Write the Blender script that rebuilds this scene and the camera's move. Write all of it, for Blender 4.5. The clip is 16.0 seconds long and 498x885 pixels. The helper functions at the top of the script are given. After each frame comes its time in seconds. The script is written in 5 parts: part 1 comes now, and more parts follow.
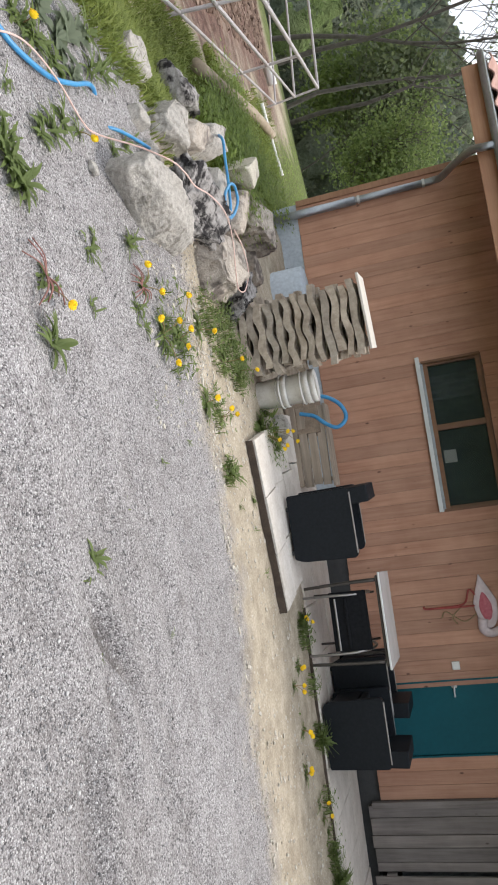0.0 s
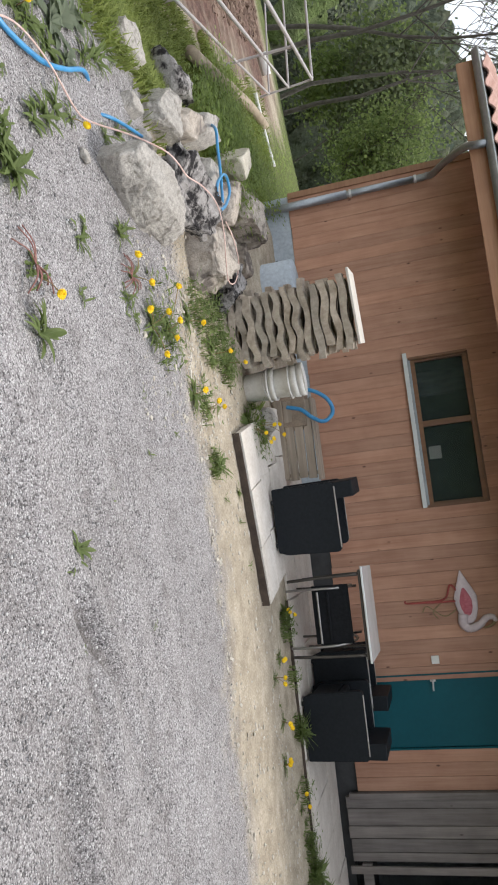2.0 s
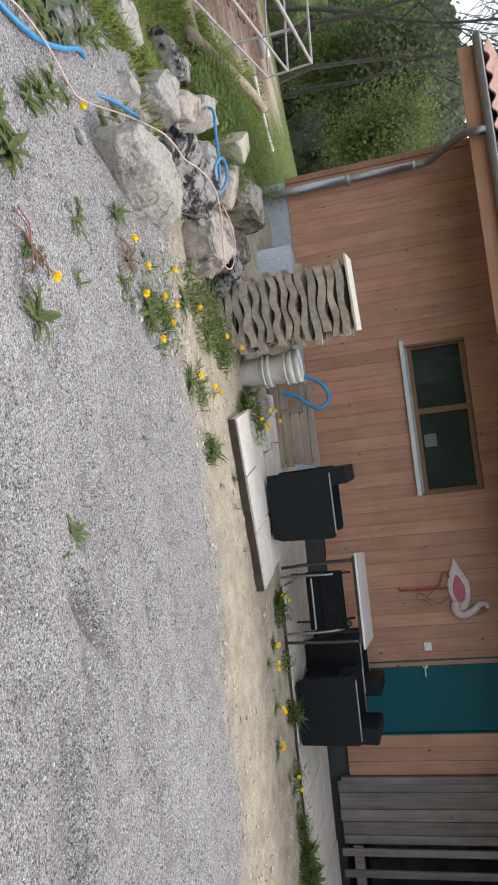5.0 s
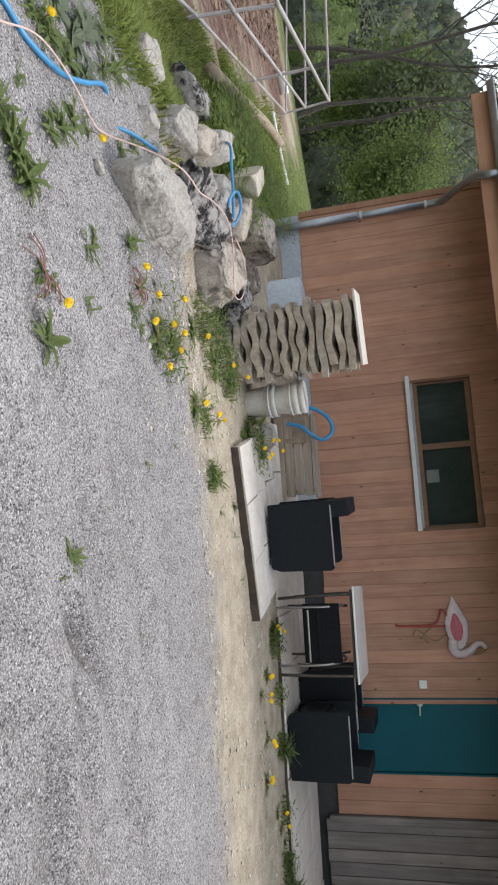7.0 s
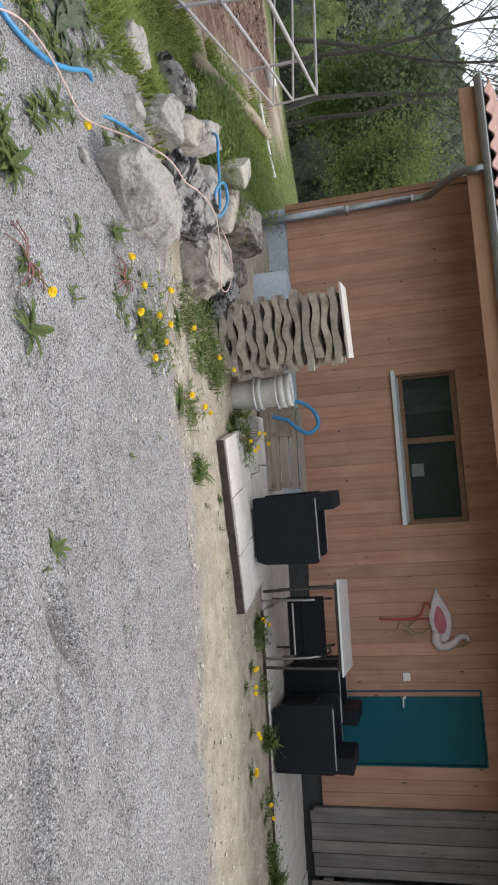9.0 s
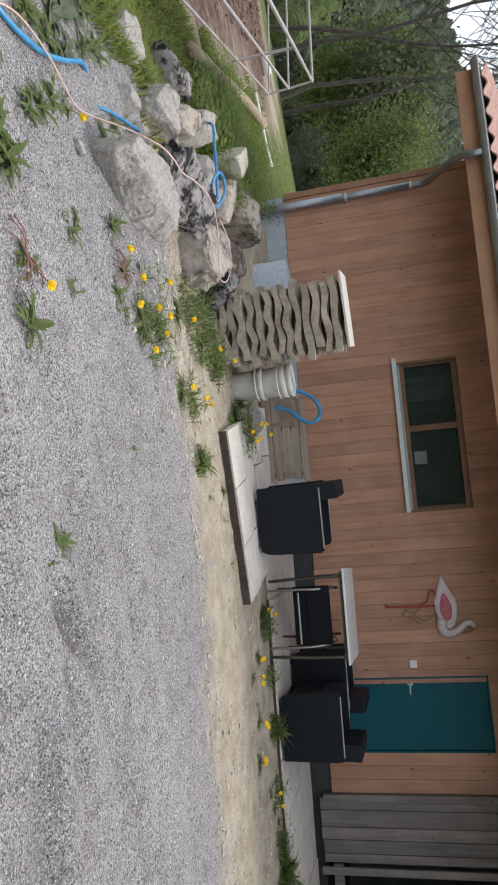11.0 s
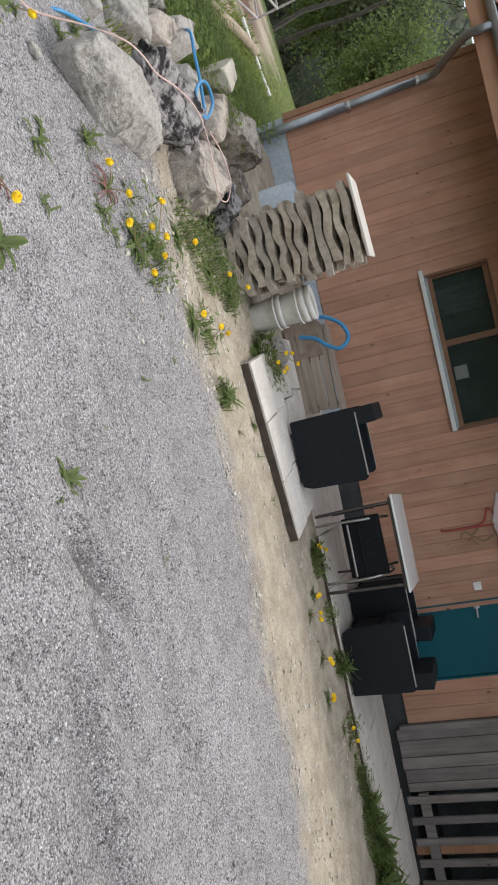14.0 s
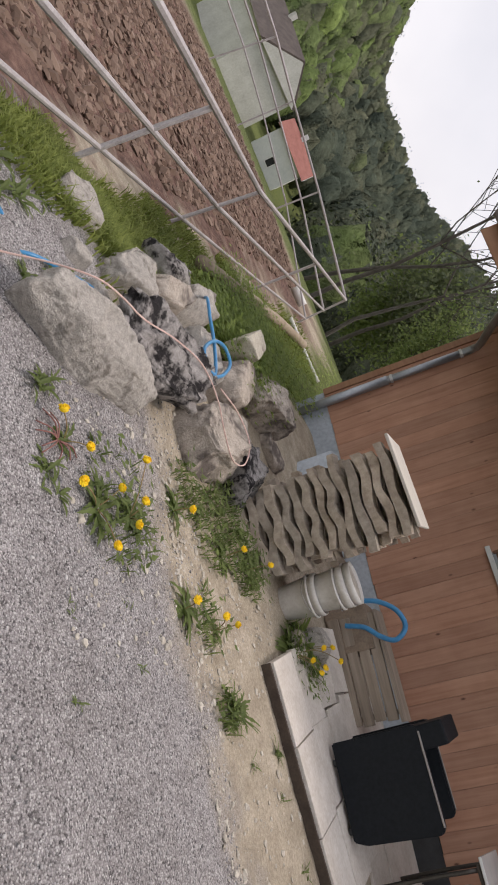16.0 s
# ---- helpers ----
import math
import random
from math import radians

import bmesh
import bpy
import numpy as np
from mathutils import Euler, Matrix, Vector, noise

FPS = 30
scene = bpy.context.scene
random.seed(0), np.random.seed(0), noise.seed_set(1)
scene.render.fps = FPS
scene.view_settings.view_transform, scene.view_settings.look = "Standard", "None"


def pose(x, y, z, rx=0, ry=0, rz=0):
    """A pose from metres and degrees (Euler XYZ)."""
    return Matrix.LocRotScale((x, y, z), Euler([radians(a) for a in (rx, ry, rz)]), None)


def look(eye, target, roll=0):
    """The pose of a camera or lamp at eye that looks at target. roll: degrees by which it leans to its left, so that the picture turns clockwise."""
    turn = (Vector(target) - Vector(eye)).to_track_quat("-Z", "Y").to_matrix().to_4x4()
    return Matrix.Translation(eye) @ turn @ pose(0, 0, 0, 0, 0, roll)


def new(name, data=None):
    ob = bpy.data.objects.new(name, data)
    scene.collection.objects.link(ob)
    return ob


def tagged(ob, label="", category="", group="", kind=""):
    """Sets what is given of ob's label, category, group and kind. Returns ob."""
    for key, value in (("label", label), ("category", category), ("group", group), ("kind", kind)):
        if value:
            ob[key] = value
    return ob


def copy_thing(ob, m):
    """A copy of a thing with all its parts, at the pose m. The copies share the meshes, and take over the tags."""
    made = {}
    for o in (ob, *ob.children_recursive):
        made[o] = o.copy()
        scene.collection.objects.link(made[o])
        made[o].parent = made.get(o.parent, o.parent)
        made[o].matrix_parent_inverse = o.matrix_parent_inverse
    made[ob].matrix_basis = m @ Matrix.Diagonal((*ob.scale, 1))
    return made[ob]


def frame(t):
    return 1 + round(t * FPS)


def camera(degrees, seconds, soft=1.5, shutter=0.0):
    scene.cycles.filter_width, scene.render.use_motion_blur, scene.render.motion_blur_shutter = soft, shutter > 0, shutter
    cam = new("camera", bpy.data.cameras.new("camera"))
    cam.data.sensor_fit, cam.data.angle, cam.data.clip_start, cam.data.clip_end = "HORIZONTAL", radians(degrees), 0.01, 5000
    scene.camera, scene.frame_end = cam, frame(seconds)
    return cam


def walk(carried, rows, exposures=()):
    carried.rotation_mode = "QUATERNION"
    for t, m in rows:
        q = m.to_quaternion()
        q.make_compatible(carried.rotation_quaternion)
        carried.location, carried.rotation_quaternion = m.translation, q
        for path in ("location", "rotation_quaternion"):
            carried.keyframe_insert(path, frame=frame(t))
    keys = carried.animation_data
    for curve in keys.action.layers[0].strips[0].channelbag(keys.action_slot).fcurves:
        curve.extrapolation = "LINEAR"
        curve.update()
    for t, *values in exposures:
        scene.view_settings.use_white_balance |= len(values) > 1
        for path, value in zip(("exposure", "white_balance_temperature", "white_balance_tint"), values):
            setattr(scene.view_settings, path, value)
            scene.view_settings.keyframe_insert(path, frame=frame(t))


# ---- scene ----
cam = camera(40.1, 16.0, 1.9)
PATH = [
    (0, (0.873, 0.667, 1.433), (0.567, 2.573, 0.911), 80.5),
    (0.5, (0.871, 0.658, 1.433), (0.581, 2.568, 0.918), 80.7),
    (1, (0.866, 0.656, 1.43), (0.583, 2.571, 0.924), 81.6),
    (1.5, (0.86, 0.656, 1.432), (0.575, 2.573, 0.939), 82.1),
    (2, (0.858, 0.663, 1.427), (0.583, 2.583, 0.942), 82.0),
    (2.5, (0.865, 0.673, 1.422), (0.586, 2.591, 0.931), 82.0),
    (3, (0.869, 0.668, 1.425), (0.605, 2.594, 0.954), 82.0),
    (3.5, (0.863, 0.667, 1.424), (0.597, 2.592, 0.949), 82.3),
    (5.8, (0.868, 0.663, 1.43), (0.645, 2.591, 0.946), 83.0),
    (6, (0.865, 0.65, 1.43), (0.622, 2.571, 0.929), 83.0),
    (6.5, (0.855, 0.642, 1.44), (0.548, 2.554, 0.943), 83.7),
    (7, (0.849, 0.643, 1.447), (0.536, 2.559, 0.965), 84.7),
    (7.5, (0.849, 0.649, 1.449), (0.532, 2.567, 0.978), 85.2),
    (8, (0.849, 0.649, 1.446), (0.541, 2.569, 0.981), 85.5),
    (8.5, (0.858, 0.654, 1.448), (0.557, 2.579, 0.999), 85.3),
    (11, (0.864, 0.659, 1.443), (0.594, 2.588, 0.991), 84.1),
    (11.5, (0.871, 0.661, 1.443), (0.611, 2.589, 0.981), 83.6),
    (12, (0.873, 0.665, 1.443), (0.618, 2.593, 0.973), 83.5),
    (12.5, (0.871, 0.666, 1.445), (0.617, 2.596, 0.984), 83.5),
    (13, (0.881, 0.686, 1.438), (0.666, 2.613, 0.948), 82.6),
    (13.5, (0.943, 0.779, 1.418), (0.835, 2.694, 0.849), 82.1),
    (14, (1.045, 0.981, 1.441), (0.879, 2.885, 0.851), 77.5),
    (14.5, (0.978, 1.213, 1.435), (0.491, 3.055, 0.826), 73.7),
    (15, (0.853, 1.474, 1.441), (0.285, 3.327, 0.946), 76.0),
    (15.5, (0.823, 1.754, 1.424), (-0.035, 3.473, 0.869), 72.0),
    (16, (0.781, 2.044, 1.435), (-0.17, 3.714, 0.882), 70.4),
]
walk(cam, [(t, look(eye, target, roll)) for t, eye, target, roll in PATH], [(0, 0.36, 6500, 10), (3.5, 0.22, 6450, 10), (7, 0.18, 6350, 10), (8.5, 0.1, 6350, 10), (12.5, 0.08, 6350, 10), (14, 0.12, 6400, 10), (15, -0.02, 6500, 10), (15.5, -0.08, 6550, 11), (16, -0.27, 6850, 17)])

# world, sun and exposure
world = bpy.data.worlds.new("sky")
scene.world = world
world.use_nodes = True
wn = world.node_tree.nodes
sky = wn.new("ShaderNodeTexSky")
sky.sky_type, sky.sun_disc = "NISHITA", False
SUN_EL, SUN_AZ = 58.0, 28.0          # degrees; azimuth from +y towards +x
sky.sun_elevation, sky.sun_rotation = radians(SUN_EL), radians(SUN_AZ)
sky.air_density, sky.dust_density, sky.ozone_density = 1.0, 4.0, 1.0
cloud = wn.new("ShaderNodeTexNoise")
cloud.inputs["Scale"].default_value, cloud.inputs["Detail"].default_value = 2.2, 6.0
ramp = wn.new("ShaderNodeValToRGB")
ramp.color_ramp.elements[0].position, ramp.color_ramp.elements[1].position = 0.25, 0.7
ramp.color_ramp.elements[0].color, ramp.color_ramp.elements[1].color = (6.3, 6.8, 7.6, 1), (9.6, 9.9, 10.3, 1)
mixw = wn.new("ShaderNodeMix")
mixw.data_type = "RGBA"
mixw.inputs[0].default_value = 0.86
wl = world.node_tree.links
wtc = wn.new("ShaderNodeTexCoord")
wl.new(wtc.outputs["Generated"], cloud.inputs["Vector"])
wl.new(cloud.outputs["Fac"], ramp.inputs["Fac"])
wl.new(sky.outputs[0], mixw.inputs[6])
wl.new(ramp.outputs[0], mixw.inputs[7])
wl.new(mixw.outputs[2], wn["Background"].inputs["Color"])
wn["Background"].inputs["Strength"].default_value = 0.14
sun = new("sun", bpy.data.lights.new("sun", "SUN"))
sun.data.energy, sun.data.angle, sun.data.color = 2.1, radians(11), (1.0, 0.95, 0.88)
sun.matrix_world = look((0, 0, 0), (-math.sin(radians(SUN_AZ)) * math.cos(radians(SUN_EL)), -math.cos(radians(SUN_AZ)) * math.cos(radians(SUN_EL)), -math.sin(radians(SUN_EL))))

# ---------- materials ----------
def shader(name):
    m = bpy.data.materials.new(name)
    m.use_nodes = True
    return m, m.node_tree.nodes, m.node_tree.links, m.node_tree.nodes["Principled BSDF"]


def ramped(nodes, links, source, stops):
    r = nodes.new("ShaderNodeValToRGB")
    while len(r.color_ramp.elements) < len(stops):
        r.color_ramp.elements.new(0.5)
    for e, (p, c) in zip(r.color_ramp.elements, stops):
        e.position, e.color = p, (*c, 1)
    links.new(source, r.inputs["Fac"])
    return r.outputs["Color"]


def blend(nodes, links, kind, fac, a, b):
    x = nodes.new("ShaderNodeMix")
    x.data_type, x.blend_type = "RGBA", kind
    for value, socket in ((fac, x.inputs[0]), (a, x.inputs[6]), (b, x.inputs[7])):
        if isinstance(value, (int, float)):
            socket.default_value = value
        elif isinstance(value, tuple):
            socket.default_value = (*value, 1)
        else:
            links.new(value, socket)
    return x.outputs[2]


def coords(nodes, links, stretch=(1, 1, 1), shift=True):
    tc = nodes.new("ShaderNodeTexCoord")
    mp = nodes.new("ShaderNodeMapping")
    mp.inputs["Scale"].default_value = stretch
    links.new(tc.outputs["Object"], mp.inputs["Vector"])
    if shift:
        info = nodes.new("ShaderNodeObjectInfo")
        mul = nodes.new("ShaderNodeMath")
        mul.operation = "MULTIPLY"
        mul.inputs[1].default_value = 37.0
        links.new(info.outputs["Random"], mul.inputs[0])
        links.new(mul.outputs[0], mp.inputs["Location"])
    return mp.outputs["Vector"]


def noised(nodes, links, vec, scale, detail=6.0, rough=0.6):
    n = nodes.new("ShaderNodeTexNoise")
    n.inputs["Scale"].default_value, n.inputs["Detail"].default_value, n.inputs["Roughness"].default_value = scale, detail, rough
    links.new(vec, n.inputs["Vector"])
    return n.outputs["Fac"]


def bumped(nodes, links, bsdf, height, strength, distance):
    b = nodes.new("ShaderNodeBump")
    b.inputs["Strength"].default_value, b.inputs["Distance"].default_value = strength, distance
    links.new(height, b.inputs["Height"])
    links.new(b.outputs[0], bsdf.inputs["Normal"])


def plain(name, dark, light, scale=8.0, rough=0.6, metal=0.0, bump=0.3, depth=0.004, stretch=(1, 1, 1), tone=0.25, spec=0.5):
    """A surface that wanders between two colours at two scales, with a fine relief."""
    m, n, l, b = shader(name)
    v = coords(n, l, stretch)
    big, fine = noised(n, l, v, scale), noised(n, l, v, scale * 9, 4.0)
    col = ramped(n, l, big, [(0.3, dark), (0.7, light)])
    col = blend(n, l, "OVERLAY", tone, col, ramped(n, l, fine, [(0.25, (0.15, 0.15, 0.15)), (0.75, (0.85, 0.85, 0.85))]))
    l.new(col, b.inputs["Base Color"])
    b.inputs["Roughness"].default_value, b.inputs["Metallic"].default_value = rough, metal
    b.inputs["Specular IOR Level"].default_value = spec
    if bump:
        bumped(n, l, b, fine, bump, depth)
    return m


def timber(name, dark, light, along=2, rough=0.6, knots=True, grain=26.0, spread=0.35):
    """Sawn wood with its grain along one axis, knots and a tone of its own for each board."""
    m, n, l, b = shader(name)
    st = [grain, grain, grain]
    st[along] = grain * 0.05
    v = coords(n, l, tuple(st))
    g = noised(n, l, v, 1.0, 8.0, 0.65)
    v2 = coords(n, l, (1, 1, 1))
    wide = noised(n, l, v2, 2.5, 3.0)
    col = ramped(n, l, g, [(0.25, dark), (0.75, light)])
    col = blend(n, l, "SOFT_LIGHT", 0.5, col, ramped(n, l, wide, [(0.3, (0.3, 0.3, 0.3)), (0.7, (0.7, 0.7, 0.7))]))
    info = n.new("ShaderNodeObjectInfo")
    col = blend(n, l, "MULTIPLY", 1.0, col, ramped(n, l, info.outputs["Random"], [(0.0, (1 - spread,) * 3), (1.0, (1.0, 1.0 - spread * 0.12, 1.0 - spread * 0.25))]))
    if knots:
        st2 = [4.5, 4.5, 4.5]
        st2[along] = 2.2
        vk = coords(n, l, tuple(st2))
        vo = n.new("ShaderNodeTexVoronoi")
        vo.inputs["Scale"].default_value = 1.5
        l.new(vk, vo.inputs["Vector"])
        k = ramped(n, l, vo.outputs["Distance"], [(0.035, (0.16, 0.09, 0.06)), (0.10, (1, 1, 1))])
        col = blend(n, l, "MULTIPLY", 0.85, col, k)
    l.new(col, b.inputs["Base Color"])
    b.inputs["Roughness"].default_value = rough
    bumped(n, l, b, g, 0.35, 0.003)
    return m


def ground_material():
    """Gravel, sandy earth, turf and tilled soil, mixed by masks on the ground's own vertices."""
    m, n, l, b = shader("ground_mix")
    tc = n.new("ShaderNodeTexCoord")
    v = tc.outputs["Object"]
    vo = n.new("ShaderNodeTexVoronoi")
    vo.inputs["Scale"].default_value, vo.inputs["Randomness"].default_value = 150.0, 1.0
    l.new(v, vo.inputs["Vector"])
    cell = n.new("ShaderNodeSeparateColor")
    l.new(vo.outputs["Color"], cell.inputs[0])
    big, mid, fine = noised(n, l, v, 0.55, 4), noised(n, l, v, 6.0, 5), noised(n, l, v, 60.0, 5)
    grav = ramped(n, l, cell.outputs[0], [(0.0, (0.10, 0.095, 0.096)), (0.2, (0.30, 0.285, 0.284)), (0.75, (0.445, 0.427, 0.426)), (1.0, (0.62, 0.605, 0.60))])
    grav = blend(n, l, "MULTIPLY", 0.8, grav, ramped(n, l, vo.outputs["Distance"], [(0.3, (1, 1, 1)), (0.8, (0.44, 0.42, 0.42))]))
    grav = blend(n, l, "OVERLAY", 0.45, grav, ramped(n, l, big, [(0.3, (0.36, 0.35, 0.34)), (0.7, (0.66, 0.66, 0.66))]))
    grav = blend(n, l, "MULTIPLY", 0.5, grav, ramped(n, l, mid, [(0.32, (0.6, 0.58, 0.57)), (0.52, (1, 1, 1))]))
    grav = blend(n, l, "MULTIPLY", 0.5, grav, ramped(n, l, noised(n, l, v, 38.0, 4), [(0.28, (0.35, 0.33, 0.33)), (0.40, (1, 1, 1))]))
    sand = ramped(n, l, mid, [(0.25, (0.30, 0.25, 0.185)), (0.6, (0.47, 0.405, 0.315)), (0.85, (0.57, 0.51, 0.43))])
    sand = blend(n, l, "OVERLAY", 0.5, sand, ramped(n, l, fine, [(0.25, (0.2, 0.2, 0.2)), (0.75, (0.8, 0.8, 0.8))]))
    turf = ramped(n, l, mid, [(0.3, (0.085, 0.105, 0.035)), (0.7, (0.17, 0.20, 0.065))])
    soil = ramped(n, l, mid, [(0.3, (0.10, 0.057, 0.045)), (0.7, (0.225, 0.14, 0.112))])
    soil = blend(n, l, "OVERLAY", 0.6, soil, ramped(n, l, noised(n, l, v, 16.0, 6), [(0.3, (0.2, 0.2, 0.2)), (0.7, (0.8, 0.8, 0.8))]))
    col = grav
    for key, layer in (("rut_dark", (0.115, 0.10, 0.092)), ("sand", sand), ("turf", turf), ("soil", soil)):
        at = n.new("ShaderNodeAttribute")
        at.attribute_name = key
        col = blend(n, l, "MIX", at.outputs["Fac"], col, layer)
    l.new(col, b.inputs["Base Color"])
    b.inputs["Roughness"].default_value, b.inputs["Specular IOR Level"].default_value = 0.95, 0.2
    add = n.new("ShaderNodeMath")
    add.operation = "SUBTRACT"
    l.new(fine, add.inputs[0]), l.new(vo.outputs["Distance"], add.inputs[1])
    bumped(n, l, b, add.outputs[0], 0.8, 0.008)
    return m


def leafy(name, dark, light, island=True):
    m, n, l, b = shader(name)
    geo = n.new("ShaderNodeNewGeometry")
    tc = n.new("ShaderNodeTexCoord")
    col = ramped(n, l, geo.outputs["Random Per Island"], [(0.0, dark), (1.0, light)])
    col = blend(n, l, "OVERLAY", 0.4, col, ramped(n, l, noised(n, l, tc.outputs["Object"], 1.3, 5), [(0.3, (0.25, 0.25, 0.25)), (0.7, (0.75, 0.75, 0.75))]))
    l.new(col, b.inputs["Base Color"])
    b.inputs["Roughness"].default_value, b.inputs["Specular IOR Level"].default_value = 0.6, 0.3
    b.inputs["Subsurface Weight"].default_value = 0.0
    tr = n.new("ShaderNodeBsdfTranslucent")
    l.new(col, tr.inputs["Color"])
    mx = n.new("ShaderNodeMixShader")
    mx.inputs[0].default_value = 0.55
    out = n["Material Output"]
    l.new(b.outputs[0], mx.inputs[1]), l.new(tr.outputs[0], mx.inputs[2]), l.new(mx.outputs[0], out.inputs["Surface"])
    return m


def forest_material():
    """Crowns shaded as soft round volumes by a normal stored with each spray of leaves."""
    m, n, l, b = shader("forest_crowns")
    at = n.new("ShaderNodeAttribute")
    at.attribute_name = "tone"
    out = n.new("ShaderNodeAttribute")
    out.attribute_name = "outward"
    tc = n.new("ShaderNodeTexCoord")
    # the dark tones are lifted towards grey to stand for aerial haze
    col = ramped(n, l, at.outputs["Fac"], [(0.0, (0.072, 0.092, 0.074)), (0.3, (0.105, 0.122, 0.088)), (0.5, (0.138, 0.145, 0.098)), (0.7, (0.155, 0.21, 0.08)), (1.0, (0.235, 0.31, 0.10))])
    fine = noised(n, l, tc.outputs["Object"], 0.35, 5, 0.6)
    col = blend(n, l, "OVERLAY", 0.3, col, ramped(n, l, fine, [(0.3, (0.25, 0.25, 0.25)), (0.7, (0.75, 0.75, 0.75))]))
    # hollows of the relief are also coloured darker, as self-shadow between tufts
    tuft = noised(n, l, tc.outputs["Object"], 1.1, 4, 0.7)
    col = blend(n, l, "OVERLAY", 0.35, col, ramped(n, l, tuft, [(0.35, (0.22, 0.22, 0.22)), (0.65, (0.72, 0.72, 0.72))]))
    l.new(col, b.inputs["Base Color"])
    relief = n.new("ShaderNodeBump")
    relief.inputs["Strength"].default_value, relief.inputs["Distance"].default_value = 0.9, 0.9
    l.new(tuft, relief.inputs["Height"])
    l.new(out.outputs["Vector"], relief.inputs["Normal"])
    l.new(relief.outputs[0], b.inputs["Normal"])
    b.inputs["Roughness"].default_value, b.inputs["Specular IOR Level"].default_value = 1.0, 0.0
    return m


def stone(name, dark, light, stain, amount=0.5, scale=5.0):
    m, n, l, b = shader(name)
    v = coords(n, l)
    big, mid, fine = noised(n, l, v, scale, 8, 0.65), noised(n, l, v, scale * 3.2, 8, 0.7), noised(n, l, v, scale * 16, 5)
    col = ramped(n, l, mid, [(0.25, dark), (0.7, light)])
    col = blend(n, l, "MIX", ramped(n, l, big, [(0.62 - amount * 0.3, (0, 0, 0)), (0.68 - amount * 0.2, (1, 1, 1))]), col, stain)
    col = blend(n, l, "OVERLAY", 0.45, col, ramped(n, l, fine, [(0.25, (0.15, 0.15, 0.15)), (0.75, (0.85, 0.85, 0.85))]))
    l.new(col, b.inputs["Base Color"])
    b.inputs["Roughness"].default_value, b.inputs["Specular IOR Level"].default_value = 0.9, 0.25
    add = n.new("ShaderNodeMath")
    l.new(mid, add.inputs[0]), l.new(fine, add.inputs[1])
    bumped(n, l, b, add.outputs[0], 0.8, 0.02)
    return m


M_GROUND = ground_material()
M_BOARD = timber("larch_cladding", (0.375, 0.186, 0.116), (0.55, 0.315, 0.218), 2, 0.6, True, 26, 0.2)
M_TRIM = timber("orange_trim_wood", (0.36, 0.18, 0.10), (0.50, 0.28, 0.165), 0, 0.5, False)
M_FRAMEWOOD = timber("window_frame_wood", (0.15, 0.07, 0.032), (0.25, 0.12, 0.055), 2, 0.45, False)
M_GREYBOARD = timber("weathered_grey_boards", (0.12, 0.107, 0.101), (0.275, 0.252, 0.243), 2, 0.85, True, 22, 0.3)
M_GREYX = timber("weathered_grey_planks", (0.22, 0.18, 0.145), (0.50, 0.43, 0.355), 0, 0.85, False, 22, 0.35)
M_STACK = timber("silvered_slats", (0.27, 0.222, 0.178), (0.62, 0.545, 0.455), 1, 0.9, False, 20, 0.35)
M_PALEBOARD = timber("pale_sawn_board", (0.44, 0.40, 0.35), (0.66, 0.62, 0.56), 0, 0.8, False, 22, 0.1)
M_PLINTH = plain("grey_render", (0.33, 0.37, 0.41), (0.42, 0.46, 0.50), 3, 0.85)
M_SLAB = plain("pale_concrete_slab", (0.54, 0.485, 0.425), (0.70, 0.645, 0.585), 5, 0.85, 0, 0.4, 0.003)
M_DOOR = plain("teal_paint", (0.003, 0.072, 0.095), (0.005, 0.09, 0.115), 2, 0.5, 0, 0.08, 0.001, tone=0.1, spec=0.2)
M_ZINC = plain("zinc_sheet", (0.24, 0.26, 0.28), (0.36, 0.38, 0.40), 5, 0.42, 0.75, 0.1, 0.002, tone=0.15)
M_ALU = plain("pale_sill_metal", (0.50, 0.52, 0.53), (0.62, 0.63, 0.64), 5, 0.4, 0.3, 0.05, 0.001, tone=0.1)
M_TILE = plain("red_clay_tile", (0.36, 0.20, 0.16), (0.50, 0.32, 0.27), 9, 0.85, 0, 0.3, 0.004)
M_SOFFIT = plain("dark_brown_soffit", (0.10, 0.055, 0.035), (0.16, 0.09, 0.055), 4, 0.7)
M_WICKER = plain("black_moulded_wicker", (0.004, 0.006, 0.009), (0.009, 0.012, 0.016), 40, 0.55, 0, 0.4, 0.002, spec=0.22)
M_CUSHION = plain("black_cushion_cloth", (0.008, 0.009, 0.011), (0.016, 0.017, 0.02), 30, 0.9, 0, 0.4, 0.002, spec=0.15)
M_PIPE = plain("dark_bronze_tube", (0.06, 0.055, 0.05), (0.11, 0.10, 0.09), 10, 0.4, 0.6, 0.1, 0.001)
M_STEEL = plain("grey_steel_tube", (0.30, 0.29, 0.28), (0.42, 0.41, 0.40), 10, 0.3, 0.8, 0.1, 0.001)
M_TABLE = plain("frosted_glass_top", (0.55, 0.57, 0.56), (0.66, 0.68, 0.67), 4, 0.2, 0, 0.02, 0.001, tone=0.05)
M_BUCKET = plain("dirty_white_plastic", (0.56, 0.535, 0.49), (0.80, 0.785, 0.75), 6, 0.5, 0, 0.1, 0.002)
M_HOSE = plain("blue_hose", (0.03, 0.19, 0.40), (0.055, 0.29, 0.55), 14, 0.35, 0, 0.1, 0.001, tone=0.1)
M_ROPE = plain("faded_pink_cord", (0.55, 0.36, 0.32), (0.74, 0.56, 0.50), 40, 0.9)
M_WHITE = plain("white_paint", (0.68, 0.68, 0.66), (0.80, 0.80, 0.78), 6, 0.5, 0, 0.1, 0.001, tone=0.12)
